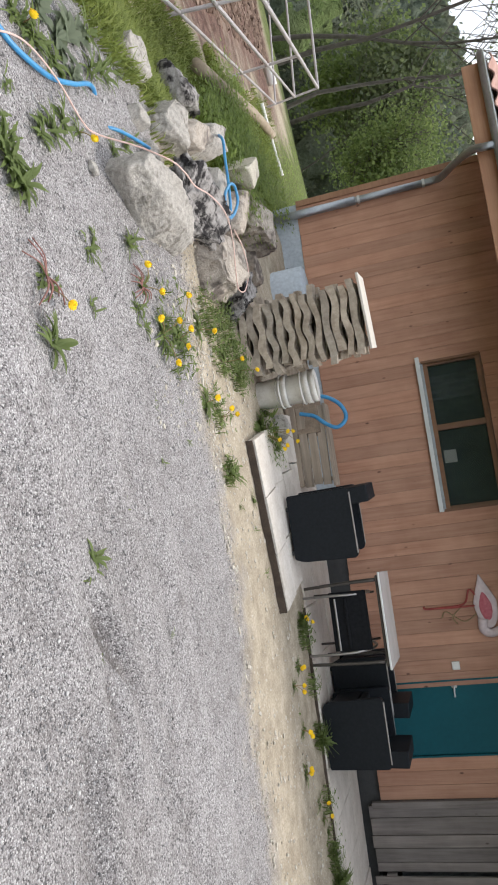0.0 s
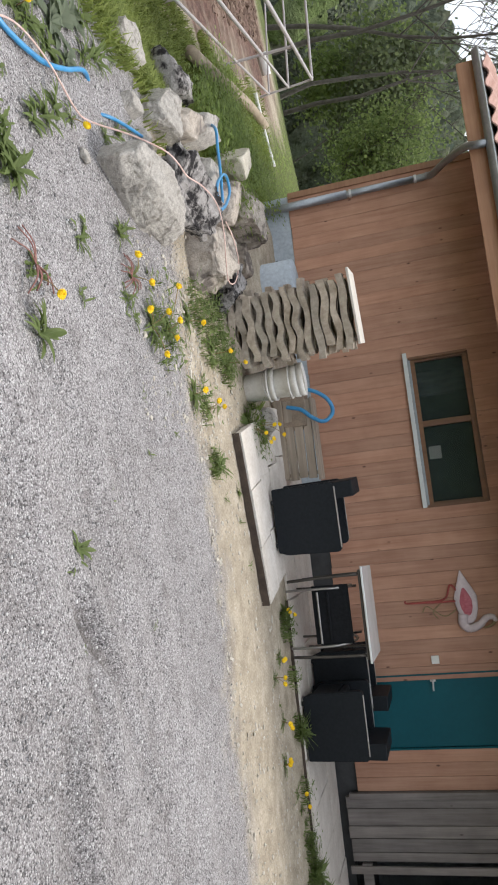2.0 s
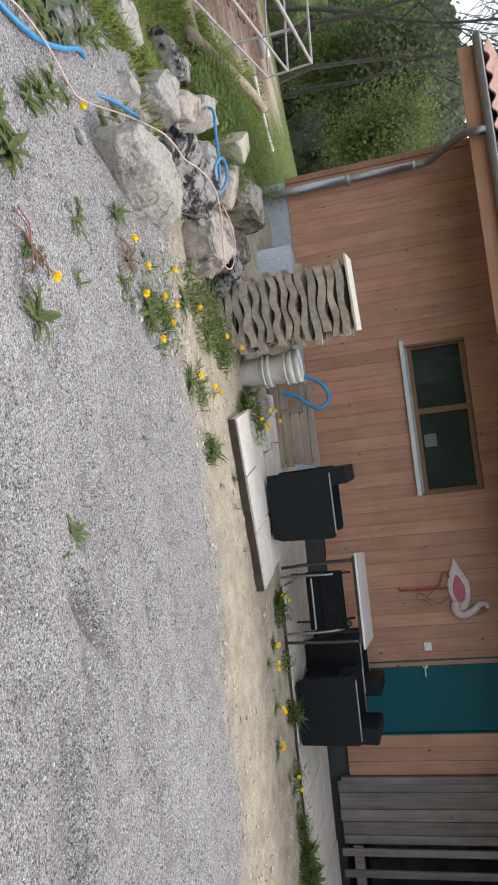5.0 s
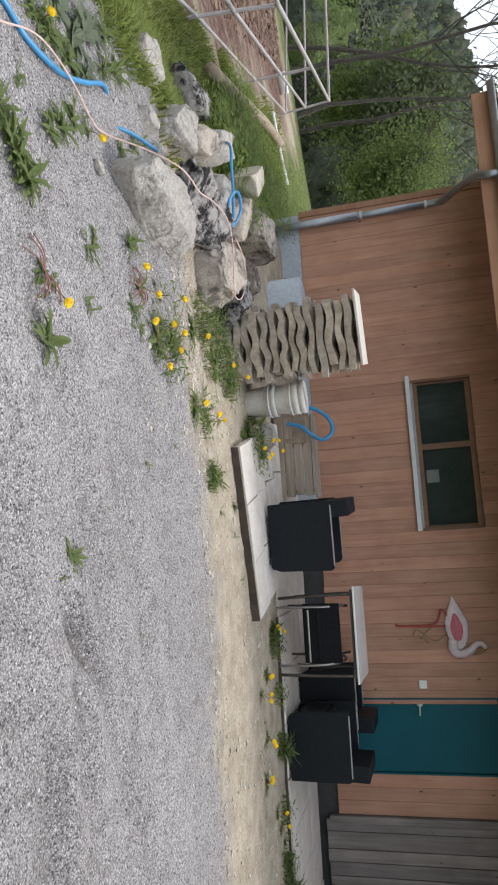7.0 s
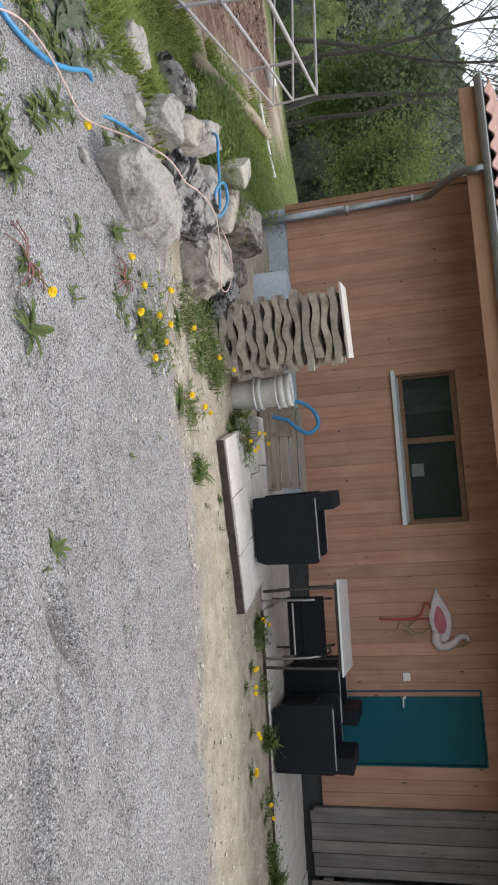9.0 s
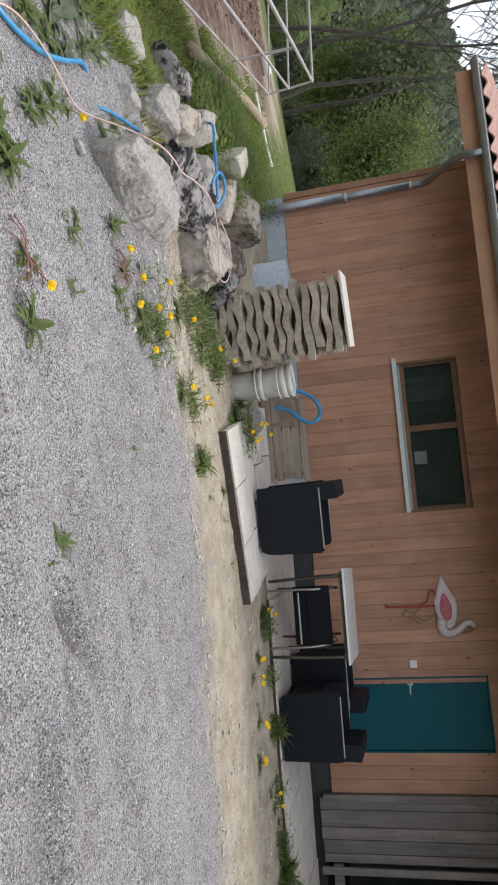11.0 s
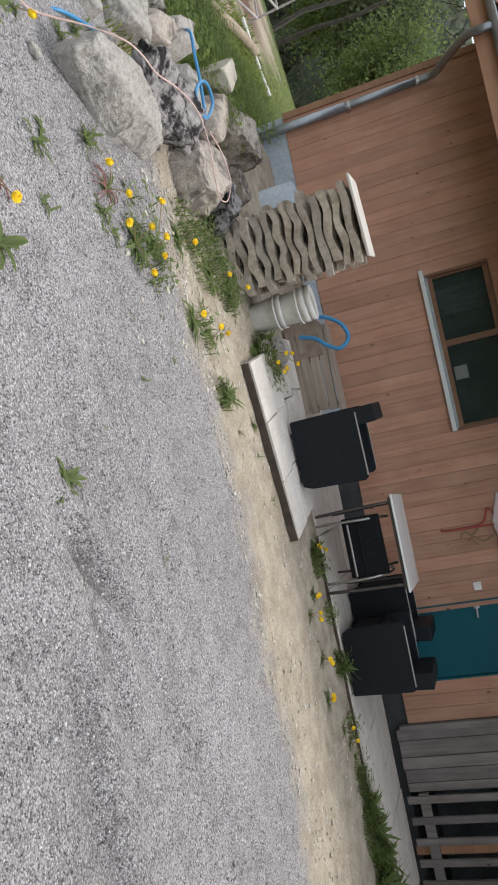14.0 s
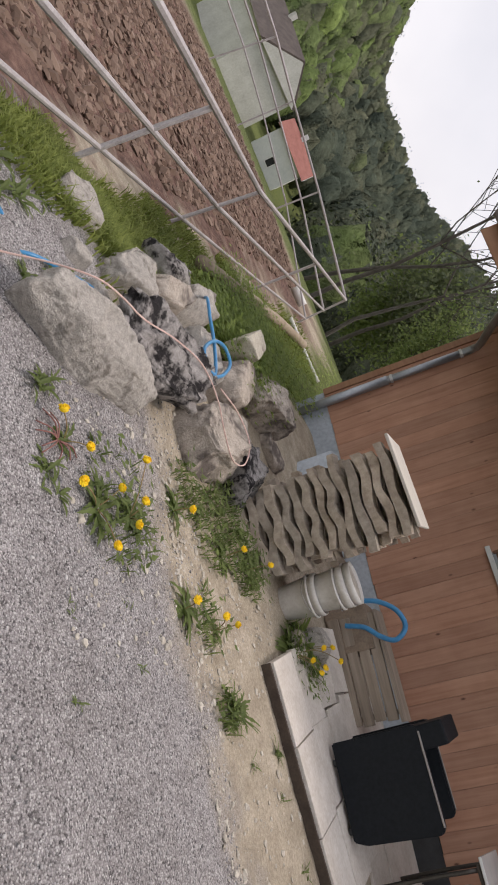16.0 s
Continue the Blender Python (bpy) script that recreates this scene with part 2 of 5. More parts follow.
M_PINK = plain("pink_paint", (0.36, 0.055, 0.085), (0.52, 0.16, 0.19), 26, 0.5, 0, 0.1, 0.001)
M_FEATHER = plain("pale_pink_paint", (0.50, 0.42, 0.44), (0.66, 0.57, 0.58), 14, 0.55, 0, 0.1, 0.001)
M_CARDBOARD = plain("brown_card", (0.20, 0.15, 0.11), (0.33, 0.255, 0.19), 7, 0.85)
M_RED = plain("dark_red_paint", (0.26, 0.035, 0.03), (0.36, 0.06, 0.05), 18, 0.5, 0, 0.1, 0.001)
M_OLIVE = plain("olive_paint", (0.20, 0.15, 0.07), (0.28, 0.21, 0.10), 18, 0.5, 0, 0.1, 0.001)
M_RAIL = plain("galvanised_tube", (0.36, 0.33, 0.33), (0.50, 0.465, 0.465), 7, 0.5, 0.2, 0.1, 0.002)
# near black, the gloom of an unlit inside put into the colour
M_DARK = plain("unlit_interior_black", (0.012, 0.014, 0.014), (0.025, 0.027, 0.026), 3, 0.8)
M_RUBBER_SHADE = plain("black_rubber_and_shade", (0.025, 0.026, 0.028), (0.045, 0.047, 0.05), 8, 0.6)
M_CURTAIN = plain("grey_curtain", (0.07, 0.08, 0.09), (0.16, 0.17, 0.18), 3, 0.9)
M_ROCK = stone("pale_limestone", (0.30, 0.274, 0.244), (0.62, 0.58, 0.53), (0.25, 0.226, 0.20), 0.22, 9.0)
M_ROCKB = stone("brown_limestone", (0.33, 0.28, 0.235), (0.58, 0.515, 0.445), (0.18, 0.152, 0.135), 0.4)
M_CREAM = stone("cream_limestone", (0.52, 0.47, 0.38), (0.68, 0.63, 0.53), (0.42, 0.37, 0.30), 0.2)
M_ROCKD = stone("dark_pitted_rock", (0.26, 0.24, 0.23), (0.50, 0.47, 0.45), (0.028, 0.025, 0.026), 0.55, 9.0)
M_PEBBLE = plain("pale_pebbles", (0.34, 0.30, 0.245), (0.62, 0.575, 0.50), 12, 0.9)
M_BARK = plain("grey_bark", (0.06, 0.052, 0.045), (0.12, 0.105, 0.095), 6, 0.95, 0, 0.8, 0.02)
M_LOG = plain("barkless_log", (0.26, 0.20, 0.14), (0.42, 0.35, 0.26), 6, 0.85, 0, 0.5, 0.006)
M_LEAF = leafy("weed_leaf", (0.11, 0.155, 0.05), (0.23, 0.29, 0.10))
M_BROAD = leafy("grey_green_leaf", (0.14, 0.175, 0.11), (0.27, 0.31, 0.21))
M_LEAFD = leafy("ground_cover_leaf", (0.13, 0.19, 0.04), (0.28, 0.36, 0.09))
M_GRASS = leafy("grass_blade", (0.14, 0.18, 0.04), (0.30, 0.35, 0.095))
M_TREE = leafy("tree_leaf", (0.105, 0.15, 0.05), (0.215, 0.27, 0.095))
M_TREED = leafy("dark_tree_leaf", (0.07, 0.09, 0.05), (0.14, 0.165, 0.08))
M_YELLOW = plain("dandelion_yellow", (0.86, 0.56, 0.008), (0.94, 0.68, 0.02), 60, 0.8)
M_STEM = plain("reddish_stem", (0.22, 0.13, 0.07), (0.30, 0.24, 0.09), 30, 0.7)
M_FOREST = forest_material()
M_PLASTER = plain("pale_house_render", (0.50, 0.50, 0.47), (0.62, 0.62, 0.59), 0.6, 0.9)
M_PLASTERW = plain("white_house_render", (0.62, 0.65, 0.64), (0.72, 0.74, 0.73), 0.6, 0.9)
M_ROOFD = plain("brown_roof", (0.075, 0.06, 0.055), (0.13, 0.105, 0.095), 1.2, 0.9)
M_ROOFR = plain("red_roof", (0.25, 0.095, 0.075), (0.34, 0.14, 0.115), 1.2, 0.85)
M_CAR = plain("silver_car_paint", (0.45, 0.46, 0.48), (0.55, 0.56, 0.58), 1, 0.25, 0.4, 0, 0)
M_GLASS, gn, gl, gb = shader("window_glass")
gb.inputs["Base Color"].default_value = (0.035, 0.055, 0.062, 1)
gb.inputs["Roughness"].default_value, gb.inputs["IOR"].default_value = 0.04, 1.45
gb.inputs["Transmission Weight"].default_value = 0.0
gb.inputs["Alpha"].default_value = 0.32


# ---------- builders ----------
def finish(name, bm, material, parent=None, label="", smooth=False):
    me = bpy.data.meshes.new(name)
    bm.to_mesh(me)
    bm.free()
    if material is not None:
        me.materials.append(material)
    if smooth:
        me.polygons.foreach_set("use_smooth", [True] * len(me.polygons))
    ob = new(name, me)
    if parent is not None:
        ob.parent = parent
    if label:
        ob["label"] = label
    return ob


def part(name, bm, material, parent, label="", smooth=False):
    return finish(name, bm, material, parent, label, smooth)


def empty(name, m, label, category, group="", kind=""):
    ob = new(name)
    ob.matrix_world = m
    ob.empty_display_size = 0.1
    return tagged(ob, label, category, group, kind)


def box(x0, x1, y0, y1, z0, z1, bevel=0.0, bm=None, m=None):
    bm = bm or bmesh.new()
    one = bmesh.new()
    bmesh.ops.create_cube(one, size=1)
    for v in one.verts:
        v.co = Vector(((x0 + x1) / 2 + v.co.x * (x1 - x0), (y0 + y1) / 2 + v.co.y * (y1 - y0), (z0 + z1) / 2 + v.co.z * (z1 - z0)))
    if bevel:
        bmesh.ops.bevel(one, geom=one.edges[:], offset=bevel, segments=2, affect="EDGES", profile=0.6)
    if m is not None:
        bmesh.ops.transform(one, matrix=m, verts=one.verts)
    return join(bm, one)


def join(bm, other):
    me = bpy.data.meshes.new("tmp")
    other.to_mesh(me)
    other.free()
    bm.from_mesh(me)
    bpy.data.meshes.remove(me)
    return bm


def tube(points, radius, sides=10, bm=None, radii=None, closed=False):
    """A round tube along points."""
    bm = bm or bmesh.new()
    pts = [Vector(p) for p in points]
    rings = []
    up = Vector((0.123, 0.31, 0.94)).normalized()
    for i, p in enumerate(pts):
        a, b = pts[max(i - 1, 0)], pts[min(i + 1, len(pts) - 1)]
        d = (b - a).normalized()
        s = d.cross(up)
        if s.length < 1e-3:
            s = d.cross(Vector((1, 0, 0)))
        s.normalize()
        u = s.cross(d)
        r = radii[i] if radii else radius
        rings.append([bm.verts.new(p + s * (math.cos(2 * math.pi * k / sides) * r) + u * (math.sin(2 * math.pi * k / sides) * r)) for k in range(sides)])
    made = []
    for r0, r1 in zip(rings, rings[1:]):
        for k in range(sides):
            made.append(bm.faces.new((r0[k], r0[(k + 1) % sides], r1[(k + 1) % sides], r1[k])))
    caps = [bm.faces.new(rings[0][::-1]), bm.faces.new(rings[-1])]
    bmesh.ops.recalc_face_normals(bm, faces=made + caps)
    return bm


def smoothed(points, steps=8):
    """A Catmull-Rom curve through points."""
    p = [Vector(q) for q in points]
    p = [p[0] * 2 - p[1]] + p + [p[-1] * 2 - p[-2]]
    out = []
    for i in range(1, len(p) - 2):
        for s in range(steps):
            t = s / steps
            a, b, c, d = p[i - 1:i + 3]
            out.append(0.5 * ((2 * b) + (c - a) * t + (2 * a - 5 * b + 4 * c - d) * t * t + (3 * b - a - 3 * c + d) * t ** 3))
    return out + [p[-2]]


def lathe(profile, sides=28, bm=None):
    bm = bm or bmesh.new()
    rings = [[bm.verts.new((r * math.cos(2 * math.pi * k / sides), r * math.sin(2 * math.pi * k / sides), z)) for k in range(sides)] for r, z in profile]
    for a, b in zip(rings, rings[1:]):
        for k in range(sides):
            bm.faces.new((a[k], a[(k + 1) % sides], b[(k + 1) % sides], b[k]))
    return bm


def fast_mesh(name, verts, faces, material):
    """A mesh from arrays: verts n x 3, faces m x k."""
    me = bpy.data.meshes.new(name)
    verts, faces = np.asarray(verts, np.float32), np.asarray(faces, np.int32)
    k = faces.shape[1]
    me.vertices.add(len(verts)), me.loops.add(faces.size), me.polygons.add(len(faces))
    me.vertices.foreach_set("co", verts.ravel())
    me.loops.foreach_set("vertex_index", faces.ravel())
    me.polygons.foreach_set("loop_start", np.arange(0, faces.size, k, dtype=np.int32))
    me.update(calc_edges=True)
    me.materials.append(material)
    return me


def hill(x, y):
    """The ground's height."""
    def sm(a, b, v):
        t = np.clip((v - a) / (b - a), 0, 1)
        return t * t * (3 - 2 * t)
    z = 0.03 - 0.085 * sm(4.2, 5.6, y)
    d = -(x + 1.75 + 0.33 * np.clip(y - 5.2, 0, 3) - 0.25 * np.clip(4.0 - y, 0, 4))
    z = z - 0.42 * sm(0.0, 1.9, d) - 0.30 * sm(1.4, 4.5, d) - 0.16 * sm(4, 9, d)
    r = np.hypot(x - 0.8, y - 1.5)
    z = z - 9.0 * sm(16, 70, r) * sm(-0.2, 0.35, -x / np.maximum(r, 0.1))
    ang = np.arctan2(-(x - 0.8), y - 1.5)            # 0 ahead, positive to the left
    rise = 21 + 34 * sm(0.88, 1.04, ang) + 16 * sm(0.79, 0.6, ang)
    z = z + rise * sm(115, 330, r)
    return z


def ridge(x, y):
    return float(hill(np.array(float(x)), np.array(float(y))))


# ---------- ground ----------
def spaced(fine0, fine1, step, lo, hi):
    a = list(np.arange(fine0, fine1 + step / 2, step))
    s, v = step, fine1
    while v < hi:
        s *= 1.09
        v += s
        a.append(v)
    s, v, left = step, fine0, []
    while v > lo:
        s *= 1.09
        v -= s
        left.append(v)
    return np.array(left[::-1] + a)


def grain_noise(x, y, scale, seed=0):
    """Soft value noise from summed waves."""
    rng = np.random.RandomState(seed)
    out = np.zeros_like(x)
    for k in range(7):
        a, f, p = rng.uniform(0, 2 * math.pi), scale * rng.uniform(0.6, 2.4), rng.uniform(0, 6.28)
        out += np.sin((x * math.cos(a) + y * math.sin(a)) * f + p + 1.3 * np.sin((y * math.cos(a) - x * math.sin(a)) * f * 0.7 + p * 2))
    return out / 7


def step01(a, b, v):
    t = np.clip((v - a) / (b - a), 0, 1)
    return t * t * (3 - 2 * t)


RAIL = [(-2.05, 2.95), (-3.31, 4.75), (-4.86, 6.95), (-6.5, 10.25), (-8.1, 13.5)]


def rail_side(x, y):
    """How far a place lies to the field's side of the railing."""
    return (-3.31 - x) * 0.845 - (y - 4.75) * 0.47


def make_ground():
    xs, ys = spaced(-3.6, 4.6, 0.032, -620, 420), spaced(2.2, 7.6, 0.032, -240, 620)
    gx, gy = np.meshgrid(xs, ys)
    z = hill(gx, gy)
    near = step01(30, 12, np.hypot(gx, gy - 4))
    z += near * (0.010 * grain_noise(gx, gy, 3.0, 1) + 0.008 * grain_noise(gx, gy, 12.0, 2) + 0.005 * grain_noise(gx, gy, 30.0, 22))
    wob = 0.30 * grain_noise(gx, gy, 2.0, 3) + 0.18 * grain_noise(gx, gy, 7, 4) + 0.09 * grain_noise(gx, gy, 25, 14)
    edge = 4.98 + 0.13 * (gx + 0.3)
    sand = step01(-0.30, 0.26, gy - edge + wob * 1.3)
    sand = np.maximum(sand, step01(0.0, 0.35, -(gx + 1.15) + wob) * step01(4.2, 4.8, gy))
    d = rail_side(gx, gy) + wob * 1.5
    soil = step01(-0.15, 0.75, d + wob * 1.5)
    far = np.hypot(gx - 0.8, gy - 1.5)
    soil *= step01(19.5, 18.5, far + 3 * wob)
    # tilled rows and clods
    z += soil * near * (0.05 * grain_noise(gx, gy, 5.5, 5) + 0.03 * grain_noise(gx, gy, 13.0, 6))
    turf = step01(0.1, 0.4, -(gx + 1.95 + 0.35 * np.clip(gy - 5.4, 0, 4)) + wob * 2) * (1 - step01(-0.5, -0.1, d + wob)) * step01(3.3, 3.9, gy)
    turf = np.maximum(turf, step01(18.5, 20, far + 3 * wob))
    # wheel ruts in the gravel, with a dark line along each, strongest on the deepest stretch
    rut_dark = np.zeros_like(gx)
    ruts = ((0.95, 3.09, 1.12, 3.22, 0.05, 0.022, 0.25), (1.12, 3.22, 1.33, 3.44, 0.05, 0.055, 1.0), (1.36, 3.24, 1.75, 3.33, 0.07, 0.03, 0.4), (1.33, 3.44, 1.95, 3.75, 0.06, 0.02, 0.2),
            (1.45, 3.05, 2.3, 3.06, 0.08, 0.025, 0.25), (-0.4, 2.9, 3.2, 4.35, 0.12, 0.014, 0.08), (-0.2, 2.5, 3.2, 3.3, 0.14, 0.016, 0.08), (0.2, 3.6, 3.4, 4.5, 0.10, 0.012, 0.06))
    for (x0, y0, x1, y1, w, dep, dark) in ruts:
        ux, uy = x1 - x0, y1 - y0
        ln = math.hypot(ux, uy)
        along = ((gx - x0) * ux + (gy - y0) * uy) / ln
        off = ((gx - x0) * -uy + (gy - y0) * ux) / ln + 0.03 * np.sin(along * 5.0)
        run = step01(-0.16, 0.06, along) * step01(ln + 0.16, ln - 0.06, along)
        z += dep * (0.9 * np.exp(-((off - w * 1.5) / w) ** 2) - np.exp(-(off / w) ** 2)) * run
        rut_dark = np.maximum(rut_dark, dark * np.exp(-((off + 0.2 * w) / (0.5 * w)) ** 2) * run * np.clip(0.85 + wob * 1.2, 0, 1))
    nx, ny = len(xs), len(ys)
    verts = np.stack([gx, gy, z], -1).reshape(-1, 3)
    i = np.arange((ny - 1) * nx).reshape(ny - 1, nx)[:, :-1].ravel()
    faces = np.stack([i, i + 1, i + nx + 1, i + nx], -1)
    me = fast_mesh("ground", verts, faces, M_GROUND)
    for key, arr in (("rut_dark", rut_dark), ("sand", sand), ("turf", turf), ("soil", soil)):
        at = me.attributes.new(key, "FLOAT", "POINT")
        at.data.foreach_set("value", arr.ravel().astype(np.float32))
    me.polygons.foreach_set("use_smooth", [True] * len(me.polygons))
    return tagged(new("ground", me), "grey gravel yard with a sandy edge, turf and tilled soil", "ground", kind="structure")


make_ground()

# ---------- house ----------
WY = 8.87                       # the outer face of the boards
X0, X1 = -3.42, 3.86
WIN = (-1.05, 0.72, 1.405, 2.07)
DOOR = (2.60, 3.38, 0.0, 2.02)
TOP = 2.62


def wall_with_openings():
    bm = bmesh.new()
    y0, y1 = WY + 0.03, WY + 0.27
    for a, b, c, d in ((X0, WIN[0], 0.2, TOP), (WIN[0], WIN[1], 0.2, WIN[2]), (WIN[0], WIN[1], WIN[3], TOP), (WIN[1], DOOR[0], 0.2, TOP), (DOOR[0], DOOR[1], DOOR[3], TOP), (DOOR[1], 4.57, 0.2, TOP)):
        box(a, b, y0, y1, c, d, bm=bm)
    return bm


wall = tagged(finish("wall_front", wall_with_openings(), M_SOFFIT), "house wall clad in upright larch boards", "wall", kind="structure")
bm = box(X0, X0 + 0.25, WY + 0.27, 17.0, -1.2, TOP + 0.2)
tagged(finish("wall_side", bm, M_BOARD), "side wall of the house in larch boards", "wall", kind="structure")
bm = box(X0 + 0.25, 9.0, 16.75, 17.0, -1.2, TOP)
tagged(finish("wall_back", bm, M_BOARD), "back wall of the house", "wall", kind="structure")
bm = box(8.75, 9.0, WY + 0.27, 16.75, -1.2, TOP)
tagged(finish("wall_end", bm, M_GREYBOARD), "end wall of the house", "wall", kind="structure")
bm = box(X0 + 0.01, 0.3, WY + 0.012, WY + 0.27, -0.9, 0.197)
tagged(finish("plinth", bm, M_PLINTH), "smooth blue-grey rendered plinth under the boards", "plinth", kind="structure")
# from here on the base is coloured black for the shade along it
bm = box(0.3, DOOR[0] - 0.06, WY + 0.012, WY + 0.27, -0.9, 0.197)
box(DOOR[1] + 0.04, 9.0, WY + 0.05, WY + 0.27, -0.9, 0.06, bm=bm)
box(DOOR[1] + 0.04, 4.57, WY + 0.05, WY + 0.27, 0.06, 0.197, bm=bm)
tagged(finish("footing", bm, M_RUBBER_SHADE), "black strip for the shade at the foot of the boards", "plinth", kind="structure")
# floor, ceiling and partition carry the room's darkness in their colours
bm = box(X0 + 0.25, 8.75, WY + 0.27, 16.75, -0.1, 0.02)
tagged(finish("floor", bm, M_DARK), "floor coloured near black for the unlit room", "floor", kind="structure")
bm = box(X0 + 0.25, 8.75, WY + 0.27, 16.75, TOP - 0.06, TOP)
tagged(finish("ceiling", bm, M_DARK), "ceiling coloured near black for the unlit room", "ceiling", kind="structure")
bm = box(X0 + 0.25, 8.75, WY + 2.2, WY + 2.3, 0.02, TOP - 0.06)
tagged(finish("wall_inner", bm, M_CURTAIN), "partition in a grey dimmed for the unlit room", "wall", kind="structure")

# cladding boards, each its own piece
rng = random.Random(4)
x = X0
BW = 0.148
while x < X1 - 0.03:
    w = min(BW, X1 - x)
    spans = [(0.2, TOP)]
    mid = x + w / 2
    if WIN[0] - 0.03 < mid < WIN[1] + 0.03:
        spans = [(0.2, WIN[2] - 0.045), (WIN[3] + 0.02, TOP)]
    if DOOR[0] - 0.02 < mid < DOOR[1] + 0.02:
        spans = [(DOOR[3] + 0.02, TOP)]
    for a, b in spans:
        p = rng.uniform(-0.002, 0.002)
        bm = box(x + 0.001, x + w - 0.001, WY + p, WY + 0.028, a + rng.uniform(-0.004, 0.004), b, 0.003)
        part("board", bm, M_BOARD, wall)
    x += w
# grey boards of the lean-to beside the house
wall2 = tagged(finish("wall_grey", box(X1 + 0.02, 4.56, WY - 0.005, WY + 0.03, 0.08, TOP), M_SOFFIT), "wall of silver-grey weathered upright boards", "wall", kind="structure")
x = X1 + 0.01
while x < 4.54:
    w = rng.uniform(0.13, 0.19)
    w = min(w, 4.56 - x)
    bm = box(x + 0.004, x + w - 0.004, WY - 0.045 + rng.uniform(-0.004, 0.004), WY - 0.012, 0.06 + rng.uniform(-0.01, 0.01), TOP, 0.003)
    part("board", bm, M_GREYBOARD, wall2)
    x += w


def corner_board():
    return box(X1 - 0.02, X1 + 0.05, WY - 0.055, WY + 0.02, 0.1, TOP, 0.004)


tagged(finish("trim", corner_board(), M_GREYBOARD), "grey cover strip between larch and grey boards", "trim", kind="structure")
tagged(finish("trim", box(X0 - 0.02, X0 + 0.06, WY - 0.02, WY + 0.08, 0.2, TOP, 0.004), M_TRIM), "larch corner board of the house", "trim", kind="structure")


# window
def make_window():
    w = empty("window_1", pose(0, 0, 0), "two-pane wooden window with a pale metal sill", "window", kind="structure")
    a, b, c, d = WIN
    y0, y1 = WY + 0.0, WY + 0.10
    t = 0.05
    mx = -0.25
    part("frame_bottom", box(a, b, y0 + 0.03, y1, c + 0.02, c + 0.02 + t, 0.004), M_FRAMEWOOD, w)
    part("frame_top", box(a, b, y0 + 0.03, y1, d - t, d, 0.004), M_FRAMEWOOD, w)
    part("frame_side", box(a, a + t, y0 + 0.03, y1, c + 0.07, d - t, 0.004), M_FRAMEWOOD, w)
    part("frame_side", box(b - t, b, y0 + 0.03, y1, c + 0.07, d - t, 0.004), M_FRAMEWOOD, w)
    part("mullion", box(mx - 0.035, mx + 0.035, y0 + 0.025, y1, c + 0.07, d - t, 0.004), M_FRAMEWOOD, w)
    part("reveal_strip", box(a - 0.012, a + 0.02, y0 - 0.012, y0 + 0.03, c, d + 0.01, 0.003), M_FRAMEWOOD, w)
    part("reveal_strip", box(b - 0.02, b + 0.012, y0 - 0.012, y0 + 0.03, c, d + 0.01, 0.003), M_FRAMEWOOD, w)
    for p, q in ((a + t, mx - 0.035), (mx + 0.035, b - t)):
        g = part("pane", box(p, q, WY + 0.06, WY + 0.068, c + 0.07, d - t), M_GLASS, w)
        g.visible_shadow = False
    sill = part("sill", box(a - 0.06, b + 0.01, WY - 0.05, WY + 0.05, c - 0.035, c - 0.012, 0.004), M_ALU, w, "pale grey metal sill")
    part("sill_lip", box(a - 0.06, b + 0.01, WY - 0.055, WY - 0.045, c - 0.06, c - 0.012, 0.003), M_ALU, sill)
    part("sill_back", box(a, b, WY + 0.0, WY + 0.03, c - 0.011, c + 0.02, 0.003), M_ZINC, sill)


make_window()


def curtain(x0, x1, z0, z1, y, seed):
    r = random.Random(seed)
    bm = bmesh.new()
    n = 24
    cols = []
    for i in range(n + 1):
        u = i / n
        yy = y + 0.03 * math.sin(u * 21 + seed) + r.uniform(-0.006, 0.006)
        cols.append((bm.verts.new((x0 + (x1 - x0) * u, yy, z0 + 0.02 * math.sin(u * 9))), bm.verts.new((x0 + (x1 - x0) * u, yy, z1))))
    for p, q in zip(cols, cols[1:]):
        bm.faces.new((p[0], q[0], q[1], p[1]))
    ob = finish("curtain", bm, M_CURTAIN, smooth=True)
    so = ob.modifiers.new("thick", "SOLIDIFY")
    so.thickness = 0.004
    return tagged(ob, "dim grey curtain hanging behind the window", "curtain")


# its grey is kept dim to match the unlit room
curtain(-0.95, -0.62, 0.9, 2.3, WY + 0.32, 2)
tagged(finish("paper", box(0.02, 0.17, WY + 0.085, WY + 0.09, 1.50, 1.64), M_WHITE), "white sheet of paper behind the window pane", "paper")


# door
def make_door():
    d = empty("door_1", pose(0, 0, 0), "closed plain teal-painted door with a lever handle", "door", kind="structure")
    part("leaf", box(DOOR[0] + 0.004, DOOR[1] - 0.004, WY + 0.02, WY + 0.07, 0.02, DOOR[3] - 0.004, 0.004), M_DOOR, d)
    part("frame_side", box(DOOR[0] - 0.02, DOOR[0], WY - 0.004, WY + 0.07, 0.02, DOOR[3] + 0.02, 0.003), M_DOOR, d)
    part("frame_side", box(DOOR[1], DOOR[1] + 0.02, WY - 0.004, WY + 0.07, 0.02, DOOR[3] + 0.02, 0.003), M_DOOR, d)
    part("frame_top", box(DOOR[0], DOOR[1], WY - 0.004, WY + 0.07, DOOR[3], DOOR[3] + 0.02, 0.003), M_DOOR, d)
    h = part("door_handle", tube(smoothed([(2.655, WY + 0.02, 1.19), (2.655, WY - 0.035, 1.19), (2.675, WY - 0.05, 1.19), (2.76, WY - 0.05, 1.185)], 5), 0.010), M_ALU, d, "brushed metal lever", True)
